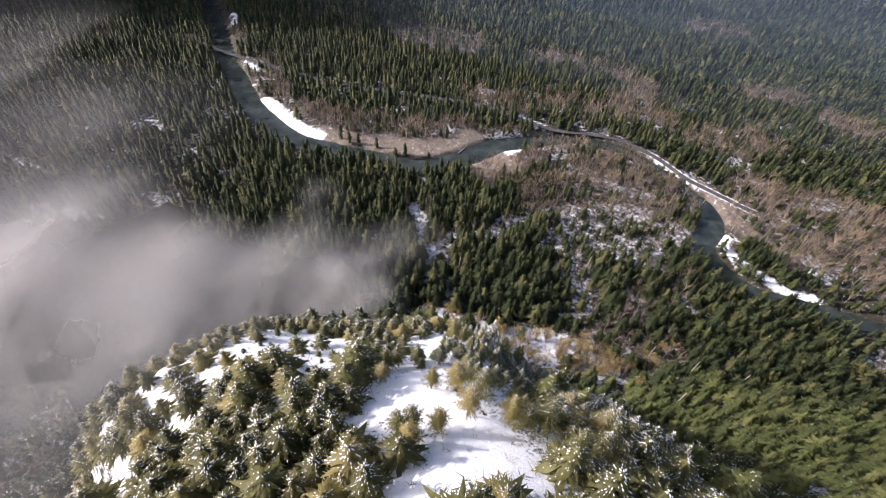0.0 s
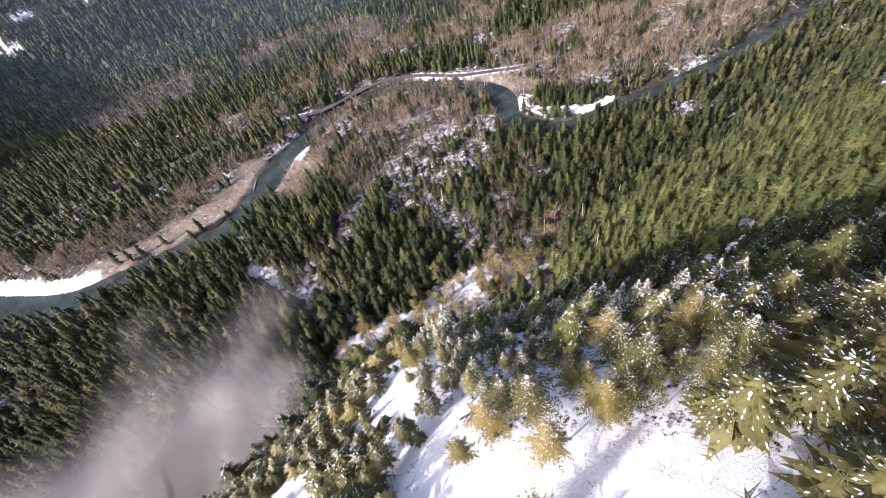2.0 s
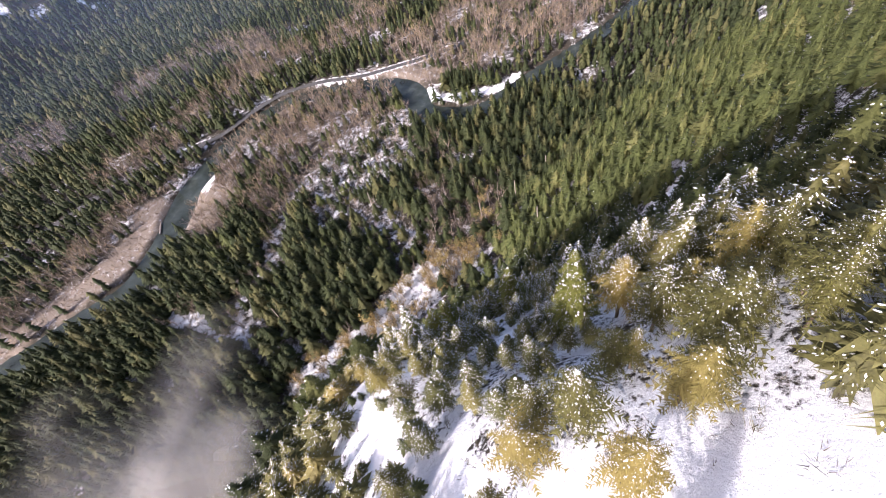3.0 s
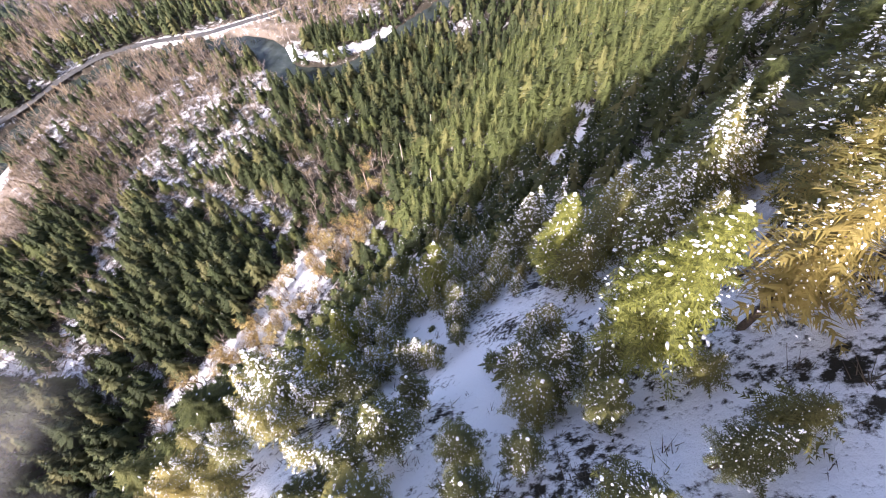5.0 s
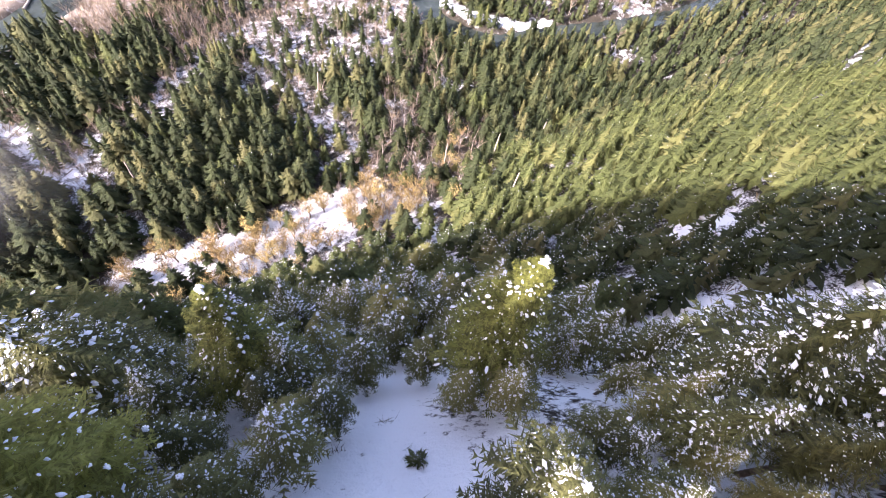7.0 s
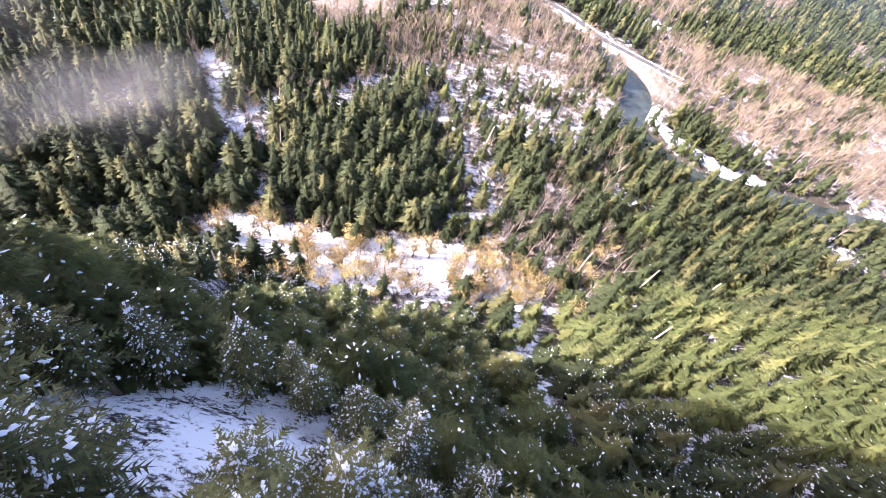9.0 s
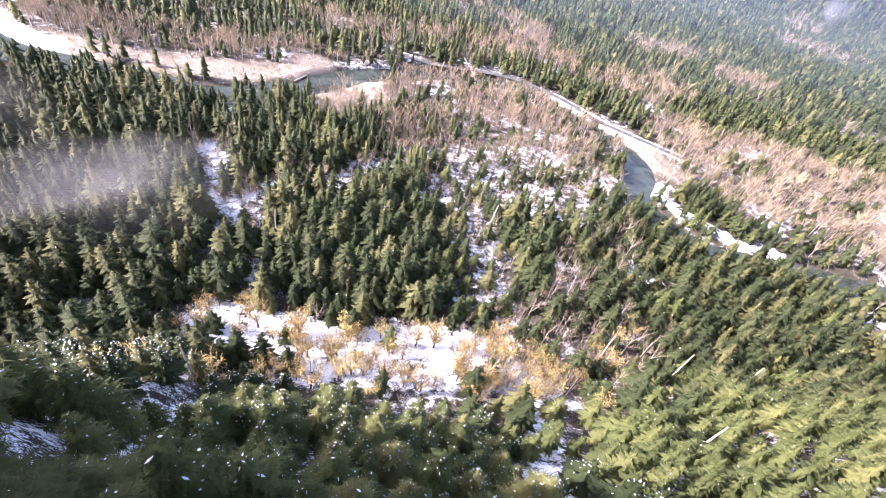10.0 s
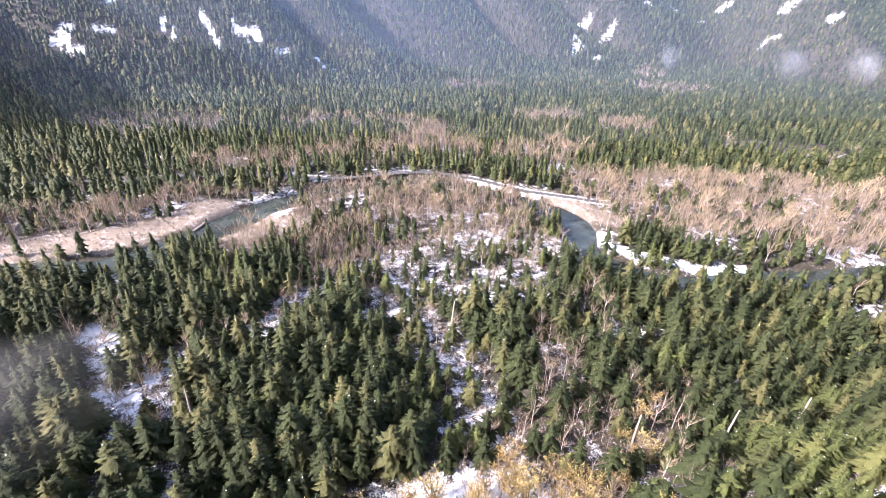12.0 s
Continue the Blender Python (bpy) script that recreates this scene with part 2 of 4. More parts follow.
def terrain(x, y):
    x, y = np.asarray(x, float), np.asarray(y, float)
    z = 2.6 + 0.9 * wave(x, y, 38, 1) + 0.35 * wave(x, y, 9, 2)
    z = z + np.clip(np.hypot(x - 150, y - 350) - 420, 0, 700) * 0.022
    # slope that the camera descends: a broad side and a steep spur
    foot = 163 - 0.16 * np.clip(x - 170, 0, 400) + 7 * wave(x, y * 0.2, 60, 3)
    side = 0.95 * (foot - y) + step(foot - y, 10, 60) * (5 * wave(x, y, 45, 4) + 2 * wave(x, y, 14, 10))
    side = side + 17 * np.exp(-((x - 98) / 40) ** 2 - ((y - 38) / 26) ** 2)
    side = np.minimum(side, 330 + 0.1 * (foot - y))
    west = np.clip(5 - x, 0, 4000)
    fall = 0.3 + 0.45 * (1 - step(y, 28, 52))
    east = np.clip(x - 5, 0, 4000)
    ridge = 0.55 + 0.45 * step(y, 24, 46)
    east = np.where(east < 36, ridge * east, ridge * 36 + 1.15 * (east - 36))
    along = np.where(x > 5, east, np.where(west < 46, fall * west, fall * 46 + 1.1 * (west - 46)))
    r = np.hypot(along, (y - 12) * np.where(y < 12, 0.3, 1.0))
    # the crest holds its height further out on its western half
    r = r - (6.5 * step(r, 12, 30) + 3.5 * step(r, 40, 56)) * (1 - step(x, 8, 26))
    spur = np.interp(r, SPUR_R, SPUR_Z) + step(r, 8, 40) * (2.2 * wave(x, y, 22, 11) + 0.8 * wave(x, y, 7, 12))
    hill = smooth_max(side, spur, 14.0)
    z = smooth_max(z, hill, 8.0) - 0.0
    z = smooth_max(z, mountain(x, y), 25.0)
    # the river bed, its bars and the road bench
    d, w = line_distance(x, y, RIVER_LINE)
    bank = step(d, w - 3.0, w + 5.0)
    z = np.where(d < w + 5.0, -2.2 + (np.minimum(z, 9.0) + 2.2) * bank, z)
    dr, _ = line_distance(x, y, ROAD_LINE)
    z = np.where(dr < 14, 4.0 + (z - 4.0) * step(dr, 5.0, 14.0), z)
    return np.where(d < w, np.minimum(z, -2.2 + (np.minimum(z, 9.0) + 2.2) * bank), z)


# places of open snow, tan river brush and bare woods: x, y, radius along a line
SNOW_LINES = [([(34, 186), (62, 177), (95, 171), (122, 168), (140, 156)], 9), ([(15, 152), (20, 138), (23, 120)], 5), ([(-24, 152), (0, 160), (20, 166), (48, 174)], 7), ([(6, 207), (36, 198), (62, 189), (94, 189), (116, 182), (134, 162)], 14),
              ([(134, 162), (121, 140), (108, 122), (100, 116)], 8), ([(-9, 340), (-2, 312), (6, 288), (24, 298)], 9), ([(140, 165), (112, 192)], 8),
              ([(8, 281), (2, 289)], 11), ([(118, 520), (140, 500)], 9)]
PATCHY = [([(60, 472), (110, 484)], 8), ([(126, 190), (133, 216), (133, 246)], 12), ([(133, 246), (131, 275), (132, 305), (152, 336), (180, 341), (214, 312), (252, 315)], 17),
          ([(170, 332), (212, 340), (246, 300)], 20), ([(465, 274), (545, 287)], 8), ([(4, 258), (14, 266), (30, 300)], 9), ([(60, 300), (90, 330), (130, 340)], 14), ([(150, 300), (205, 285)], 22)]
FIRS = [([(92, 388), (118, 394), (146, 402)], 9), ([(200, 470), (236, 462)], 10), ([(150, 364), (182, 360)], 9), ([(205, 322), (230, 312)], 7), ([(140, 420), (150, 426)], 9),
        ([(250, 362), (262, 350), (262, 330)], 8), ([(330, 262), (380, 240)], 9)]
BARS = [([(296, 314), (287, 303), (290, 285), (304, 262), (322, 246), (340, 240)], 7), ([(-205, 528), (-170, 486), (-128, 456)], 11), ([(106, 446), (96, 441)], 7),
        ([(-240, 610), (-262, 640)], 7), ([(-330, 800), (-318, 760)], 7)]
BRUSH = [([(46, 408), (70, 425), (96, 438)], 13), ([(60, 395), (90, 412)], 14), ([(-120, 462), (-60, 452), (-10, 440), (25, 452), (50, 470)], 15),
         ([(100, 450), (140, 462), (180, 470), (220, 455)], 8), ([(300, 395), (312, 365), (316, 335), (330, 300)], 9)]
BARE = [([(70, 390), (110, 410), (150, 440), (190, 462), (230, 440)], 26), ([(110, 380), (170, 400), (220, 400), (262, 370)], 34), ([(190, 355), (250, 340)], 22),
        ([(340, 330), (400, 285), (470, 250), (600, 230)], 42), ([(350, 280), (430, 240), (560, 215)], 30), ([(360, 380), (420, 340), (520, 300)], 36),
        ([(140, 190), (165, 205), (190, 235), (225, 245)], 14), ([(120, 175), (146, 190), (172, 190)], 12), ([(166, 556), (210, 545), (262, 540), (300, 520)], 24),
        ([(340, 485), (370, 470), (412, 486)], 26), ([(-20, 768), (40, 748)], 48), ([(170, 716), (280, 680), (300, 600), (262, 560)], 30), ([(540, 536), (570, 528)], 26),
        ([(505, 872), (540, 860)], 46), ([(840, 720), (880, 690)], 52), ([(1000, 870), (940, 820)], 34), ([(150, 164), (176, 172), (202, 190)], 14), ([(60, 560), (110, 545)], 22),
        ([(-250, 620), (-180, 520), (-120, 485), (-40, 470), (40, 480)], 22), ([(640, 420), (700, 360)], 34), ([(450, 620), (520, 600)], 22), ([(-330, 760), (-300, 690)], 26)]


THIN = [([(-44, 40), (-38, 52)], 8)]
SPUR_OPEN = [([(-9, 30), (-4, 34), (-1, 41), (3, 42)], 3.2), ([(-2, 36), (6, 29), (12, 25)], 3.9), ([(8, 27), (3, 20), (0, 16)], 4.2), ([(11, 20), (16, 19), (22, 17)], 2.8),
             ([(0, 49), (3, 54), (4, 60), (6, 68)], 2.6), ([(4, 64), (9, 63)], 2.2), ([(-38, 55), (-30, 50), (-22, 48), (-15, 40)], 5.0), ([(-36, 70), (-28, 62), (-18, 56)], 4.5),
             ([(-64, 34), (-50, 25)], 4.0), ([(-56, 44), (-60, 52)], 5.0),
             ([(39, 35), (33, 41), (31, 46), (26, 49)], 1.4), ([(21, 48), (25, 49), (24, 52), (22, 55), (19, 58)], 2.0), ([(27, 53), (30, 57), (31, 60)], 1.7), ([(33, 62), (35, 65), (38, 72)], 1.4),
             ([(54, 58), (76, 51), (97, 41), (105, 34), (103, 22)], 5.0), ([(108, 30), (118, 22), (124, 10)], 2.5), ([(128, 62), (146, 52), (152, 38)], 2.0), ([(92, 92), (97, 104), (102, 114)], 3.0)]


def cover(x, y, places, soft=6.0):
    v = np.zeros(np.shape(x))
    n = 4.0 * wave(x, y, 16, 21) + 2.0 * wave(x, y, 6, 22)
    for line, rad in places:
        d, _ = line_distance(x, y, np.array(line, float))
        v = np.maximum(v, 1 - step(d + n * min(1.0, rad / 12), rad - soft * 0.5, rad + soft * 0.5))
    return v


# ---- mesh helpers ----


def triangles(name, verts, tris, mats=(), index=None, **fields):
    me = bpy.data.meshes.new(name)
    verts, tris = np.asarray(verts, np.float32), np.asarray(tris, np.int32)
    me.vertices.add(len(verts))
    me.vertices.foreach_set("co", verts.ravel())
    me.loops.add(tris.size)
    me.loops.foreach_set("vertex_index", tris.ravel())
    me.polygons.add(len(tris))
    me.polygons.foreach_set("loop_start", np.arange(0, tris.size, 3, dtype=np.int32))
    for m in mats:
        me.materials.append(m)
    if index is not None:
        me.polygons.foreach_set("material_index", np.asarray(index, np.int32))
    for key, v in fields.items():
        me.attributes.new(key, "FLOAT", "POINT").data.foreach_set("value", np.asarray(v, np.float32))
    me.update(calc_edges=True)
    return me


def smooth(me):
    me.polygons.foreach_set("use_smooth", np.ones(len(me.polygons), bool))
    return me


def soft_normals(v, t, share):
    """Normals of a crown: part of the way from each spray's own to those of a rounded cone; the sprays face outward."""
    rad = np.hypot(v[:, 0], v[:, 1])[:, None]
    out = np.concatenate([v[:, :2] / np.maximum(rad, 0.05), np.full((len(v), 1), 0.9)], 1)
    out /= np.linalg.norm(out, axis=1)[:, None]
    fn = np.cross(v[t[:, 1]] - v[t[:, 0]], v[t[:, 2]] - v[t[:, 0]])
    fn /= np.maximum(np.linalg.norm(fn, axis=1), 1e-9)[:, None]
    flip = (fn * out[t].mean(1)).sum(1) < 0
    t = np.where(flip[:, None], t[:, ::-1], t)
    fn[flip] *= -1
    own = np.zeros_like(v)
    for k in range(3):
        np.add.at(own, t[:, k], fn)
    own /= np.maximum(np.linalg.norm(own, axis=1), 1e-9)[:, None]
    n = share * out + (1 - share) * own
    return t, n / np.maximum(np.linalg.norm(n, axis=1), 1e-9)[:, None]


def set_normals(me, n):
    me.polygons.foreach_set("use_smooth", np.ones(len(me.polygons), bool))
    me.attributes.new("custom_normal", "FLOAT_VECTOR", "POINT").data.foreach_set("vector", np.asarray(n, np.float32).ravel())
    return me


class Tris:
    """Gathers loose triangles of a shape."""

    def __init__(self):
        self.v, self.t, self.m = [], [], []

    def tri(self, a, b, c, mat=0):
        n = len(self.v)
        self.v += [a, b, c]
        self.t.append((n, n + 1, n + 2))
        self.m.append(mat)

    def kite(self, a, b, c, d, mat=0):
        n = len(self.v)
        self.v += [a, b, c, d]
        self.t += [(n, n + 1, n + 2), (n, n + 2, n + 3)]
        self.m += [mat, mat]

    def tube(self, pts, radii, sides=5, mat=0):
        n = len(self.v)
        for p, r in zip(pts, radii):
            for k in range(sides):
                a = 2 * math.pi * k / sides
                self.v.append((p[0] + r * math.cos(a), p[1] + r * math.sin(a), p[2]))
        for i in range(len(pts) - 1):
            for k in range(sides):
                a, b = n + i * sides + k, n + i * sides + (k + 1) % sides
                self.t += [(a, b, b + sides), (a, b + sides, a + sides)]
                self.m += [mat, mat]

    def arrays(self):
        return np.array(self.v, np.float32), np.array(self.t, np.int32), np.array(self.m, np.int32)


def crown_width(u, kind):
    """Share of the full branch length at the height u (0 base to 1 top)."""
    return (max(0.02, 1 - u) ** kind) * min(1.0, 0.55 + 2.2 * u)


def conifer_blades(rnd, high, wide, low, whorls, arms, kind, snow, fine, lean=0.34):
    """Drooping sprays of needles round an axis; some carry snow. fine: twigs along each arm, 0 for one blade, 1 for a kite."""
    s = Tris()
    for w in range(whorls):
        u = (w + rnd.uniform(0, 0.8)) / whorls
        z0 = high * (low + (1 - low) * u)
        length = wide * crown_width(u, kind)
        for k in range(arms):
            a = 2 * math.pi * (k + rnd.uniform(-0.4, 0.4)) / arms + w * 1.9
            ln = length * rnd.uniform(0.55, 1.2) + 0.15
            lift = rnd.uniform(-0.5, -0.02) if u < 0.75 else rnd.uniform(-0.2, 0.45)
            ca, sa = math.cos(a), math.sin(a)
            tip = (ln * ca, ln * sa, z0 + ln * lift)
            wd = ln * lean * rnd.uniform(0.7, 1.25) + 0.06
            px, py, pz = tip[0] * 0.5, tip[1] * 0.5, z0 + ln * lift * 0.35
            sag = wd * 0.35
            if fine == 0:
                s.tri((-0.1 * ln * ca, -0.1 * ln * sa, z0 + 0.35 * ln), (tip[0] - sa * wd, tip[1] + ca * wd, tip[2]), (tip[0] + sa * wd, tip[1] - ca * wd, tip[2] - 0.1 * ln))
            elif fine == 1:
                s.kite((0, 0, z0 + 0.12 * ln), (px - sa * wd, py + ca * wd, pz - sag), tip, (px + sa * wd, py - ca * wd, pz - sag))
                if rnd.random() < snow:
                    f, q = rnd.uniform(0.35, 0.8), wd * rnd.uniform(0.35, 0.7)
                    cx, cy, cz = tip[0] * f, tip[1] * f, z0 + ln * lift * f * f + 0.22
                    s.kite((cx * 0.75, cy * 0.75, cz + 0.06), (cx - sa * q, cy + ca * q, cz - 0.1), (cx * 1.35, cy * 1.35, cz - 0.1), (cx + sa * q, cy - ca * q, cz - 0.1), 1)
            else:
                # an arm of side twigs; the finest carry tufts of their own
                for j in range(fine):
                    f0 = (j + rnd.uniform(0.1, 0.9)) / fine
                    c = (ln * f0 * ca, ln * f0 * sa, z0 + ln * (lift * f0 * f0 + 0.06))
                    wj = ln * 0.30 * (1.12 - f0) * rnd.uniform(0.6, 1.3) + 0.12
                    th = max(0.035, (0.30 if fine < 12 else 0.2) * ln / fine)
                    for side in (-1, 1):
                        fw = wj * rnd.uniform(0.45, 1.1)
                        e = (c[0] - side * sa * wj + ca * fw, c[1] + side * ca * wj + sa * fw, c[2] - wj * rnd.uniform(0.1, 0.55))
                        s.tri((c[0] - ca * th, c[1] - sa * th, c[2]), (c[0] + ca * th, c[1] + sa * th, c[2] - 0.3 * th), e)
                        if fine > 11:
                            for g in (0.35, 0.7):
                                m = [c[i] + (e[i] - c[i]) * g for i in range(3)]
                                h = wj * (0.5 - 0.3 * g) + 0.08
                                dx, dy = (ca, sa) if g < 0.5 else (-side * sa, side * ca)
                                s.tri((m[0] - 0.05 * dy, m[1] + 0.05 * dx, m[2]), (m[0] + 0.06 * dy, m[1] - 0.06 * dx, m[2] - 0.04), (m[0] + dx * h, m[1] + dy * h, m[2] - h * rnd.uniform(0.1, 0.6)))
                s.tri((ln * 0.8 * ca - 0.05 * sa, ln * 0.8 * sa + 0.05 * ca, z0 + ln * (lift * 0.64 + 0.06)), (ln * 0.8 * ca + 0.05 * sa, ln * 0.8 * sa - 0.05 * ca, z0 + ln * (lift * 0.64 + 0.06)), (tip[0] * 1.1, tip[1] * 1.1, tip[2]))
    s.tri((0.14, 0, high * 0.93), (-0.1, 0.12, high * 0.93), (0, 0, high * 1.02))
    s.tri((-0.1, -0.12, high * 0.93), (0.12, -0.05, high * 0.93), (0, 0, high * 1.02))
    return s


def conifer_skirts(rnd, high, wide, low, skirts, tips, snow=0.0, power=1.0):
    """A conifer as ragged skirts of boughs, one above the other, closing to a pointed leader."""
    s = Tris()
    for w in range(skirts):
        u = w / skirts
        z1 = high * (low + (1 - low) * u) + rnd.uniform(-0.02, 0.02) * high
        z2 = min(high * 1.01, z1 + high * (1 - low) / skirts * rnd.uniform(1.35, 1.9))
        r = wide * (max(0.0, 1 - u) ** power) * min(1.0, 0.62 + 1.5 * u) * rnd.uniform(0.88, 1.12) + 0.12
        n, turn = len(s.v), rnd.uniform(0, 6.28)
        ox, oy = rnd.gauss(0, 0.05) * r, rnd.gauss(0, 0.05) * r
        s.v.append((ox, oy, z2 if w < skirts - 1 else high))
        for k in range(2 * tips):
            a = turn + math.pi * (k + rnd.uniform(-0.3, 0.3)) / tips
            q = r * (rnd.uniform(0.55, 1.3) if k % 2 == 0 else rnd.uniform(0.45, 0.75))
            z = z1 + (z2 - z1) * rnd.uniform(-0.12, 0.3) - 0.10 * r if k % 2 == 0 else z1 + (z2 - z1) * rnd.uniform(0.2, 0.42)
            s.v.append((ox + q * math.cos(a), oy + q * math.sin(a), z))
        for k in range(2 * tips):
            s.t.append((n, n + 1 + k, n + 1 + (k + 1) % (2 * tips)))
            s.m.append(0)
        for k in range(0, 2 * tips, 2):
            if rnd.random() < snow:
                p, c = Vector(s.v[n + 1 + k]), Vector(s.v[n])
                m = p.lerp(c, rnd.uniform(0.1, 0.5)) + Vector((0, 0, 0.16))
                d = (p - c).normalized()
                t = Vector((-d.y, d.x, 0)).normalized() * rnd.uniform(0.12, 0.34)
                s.kite(tuple(m - d * 0.5 + Vector((0, 0, 0.05))), tuple(m + t), tuple(m + d * 0.6), tuple(m - t), 1)
    return s


def conifer_boughs(rnd, high, wide, low, whorls, arms, snow=0.0, power=0.85, fine=0, slim=1.0):
    """A conifer with a dark core and separate drooping boughs that break its outline."""
    s = conifer_skirts(rnd, high, wide * 0.5, low, max(4, whorls // 2), 5, 0.0, power)
    for w in range(whorls):
        u = (w + rnd.uniform(0, 0.8)) / whorls
        z0 = high * (low + (1 - low) * u)
        r = wide * (max(0.0, 1 - u) ** power) * min(1.0, 0.62 + 1.5 * u)
        for k in range(arms):
            a = 2 * math.pi * (k + rnd.uniform(-0.6, 0.6)) / arms + 1.7 * w
            ca, sa = math.cos(a), math.sin(a)
            ln = r * rnd.uniform(0.55, 1.4) + 0.3
            drop = rnd.uniform(0.15, 0.75) if u < 0.7 else rnd.uniform(-0.3, 0.2)
            wd = slim * (ln * rnd.uniform(0.13, 0.25) + 0.1)
            c = [0.55 * ln * ca, 0.55 * ln * sa, z0 - 0.3 * drop * ln]
            tip = (ln * ca, ln * sa, z0 - drop * ln)
            s.kite((0.15 * ln * ca, 0.15 * ln * sa, z0 + 0.05 * ln), (c[0] - sa * wd, c[1] + ca * wd, c[2] - 0.5 * wd), tip, (c[0] + sa * wd, c[1] - ca * wd, c[2] - 0.5 * wd))
            for j in range(fine):
                f = rnd.uniform(0.35, 0.95)
                side = 1 if j % 2 else -1
                b = (f * ln * ca, f * ln * sa, z0 - drop * f * f * ln + 0.03)
                q, fw = wd / slim * rnd.uniform(0.9, 1.6), wd / slim * rnd.uniform(0.3, 1.2)
                e = (b[0] - side * sa * q + ca * fw, b[1] + side * ca * q + sa * fw, b[2] - q * rnd.uniform(0.1, 0.6))
                s.tri((b[0] - 0.09 * ca, b[1] - 0.09 * sa, b[2]), (b[0] + 0.09 * ca, b[1] + 0.09 * sa, b[2] - 0.03), e)
            for _ in range(int(snow + rnd.random())):
                f, q, h = rnd.uniform(0.45, 0.9), rnd.uniform(0.05, 0.15), rnd.uniform(0.1, 0.36)
                b = (f * ln * ca, f * ln * sa, z0 - drop * f * f * ln + 0.16)
                s.kite((b[0] - h * ca, b[1] - h * sa, b[2] + 0.06), (b[0] - sa * q, b[1] + ca * q, b[2] - 0.06), (b[0] + h * ca, b[1] + h * sa, b[2] - 0.1), (b[0] + sa * q, b[1] - ca * q, b[2] - 0.06), 1)
    return s


def bare_blades(rnd, high, wide, limbs, twigs, thick):
    """A leafless crown: pale stem, forked limbs, sprays of thin upright twigs."""
    s = Tris()
    s.tube([(0, 0, -0.5), (0.1, 0.05, high * 0.45), (0.05, 0.1, high * 0.85)], (0.17, 0.12, 0.04), 3, 1)
    for k in range(limbs):
        a = 2 * math.pi * (k + rnd.uniform(-0.3, 0.3)) / limbs
        z0 = high * rnd.uniform(0.25, 0.68)
        out = wide * rnd.uniform(0.35, 1.0)
        e = Vector((out * math.cos(a), out * math.sin(a), min(high * 0.95, z0 + high * rnd.uniform(0.2, 0.4))))
        b = Vector((0, 0, z0))
        n = Vector((-math.sin(a), math.cos(a), 0)) * 0.08
        s.tri(tuple(b - n), tuple(b + n), tuple(e), 1)
        for j in range(twigs):
            o = b.lerp(e, rnd.uniform(0.25, 1.0))
            d = Vector((rnd.gauss(0, 0.38) + 0.25 * math.cos(a), rnd.gauss(0, 0.38) + 0.25 * math.sin(a), rnd.uniform(0.6, 1.3))).normalized()
            ln = high * rnd.uniform(0.10, 0.26)
            side = Vector((rnd.gauss(0, 1), rnd.gauss(0, 1), rnd.gauss(0, 0.3))).normalized() * thick * rnd.uniform(0.6, 1.4)
            t = o + d * ln
            s.tri(tuple(o - side * 0.5), tuple(o + side * 0.5), tuple(t + side), 0)
    return s


def scatter(name, shapes, places, mats, label, category, share=0.0):
    """Many plants of a few shapes in ONE mesh. places: x, y, z, height, width, turn, tint."""
    rs = np.random.RandomState(len(places) + 3)
    pick = rs.randint(0, len(shapes), len(places))
    vs, ts, ms, tints, ns, base = [], [], [], [], [], 0
    for k, shape in enumerate(shapes):
        v, t, m = shape
        if share:
            t, nv = soft_normals(v, t, share)
        p = places[pick == k]
        if not len(p):
            continue
        c, s = np.cos(p[:, 5])[:, None], np.sin(p[:, 5])[:, None]
        x = (v[None, :, 0] * c - v[None, :, 1] * s) * p[:, 4:5] + p[:, 0:1]
        y = (v[None, :, 0] * s + v[None, :, 1] * c) * p[:, 4:5] + p[:, 1:2]
        z = v[None, :, 2] * p[:, 3:4] + p[:, 2:3]
        vs.append(np.stack([x, y, z], -1).reshape(-1, 3))
        ts.append((t[None] + (np.arange(len(p)) * len(v))[:, None, None] + base).reshape(-1, 3))
        ms.append(np.tile(m, len(p)))
        tints.append(np.repeat(p[:, 6], len(v)))
        base += len(p) * len(v)
        if share:
            ns.append(np.stack([nv[None, :, 0] * c - nv[None, :, 1] * s, nv[None, :, 0] * s + nv[None, :, 1] * c, nv[None, :, 2] + 0 * c], -1).reshape(-1, 3))
    me = triangles(name, np.concatenate(vs), np.concatenate(ts), mats, np.concatenate(ms), tint=np.concatenate(tints))
    if share:
        set_normals(me, np.concatenate(ns))
    return tagged(new(name, me), label, category, kind="stuff")


def part(name, me, parent, label=""):
    ob = new(name, me)
    ob.parent = parent
    return tagged(ob, label)


# ---- the setting ----


def spaced(lo, hi, fine_lo, fine_hi, fine, grow=1.09, most=70.0):
    """Grid lines: close together in the middle, wider and wider outside."""
    mid = list(np.arange(fine_lo, fine_hi + fine, fine))
    up, down, s = [], [], fine
    while (up or mid)[-1] < hi:
        s = min(most if (up or mid)[-1] < 1500 else 400.0, s * grow)
        up.append((up or mid)[-1] + s)
    s, at = fine, mid[0]
    while at > lo:
        s = min(most if at > -900 else 400.0, s * grow)
        at -= s
        down.append(at)
    return np.array(down[::-1] + mid + up)


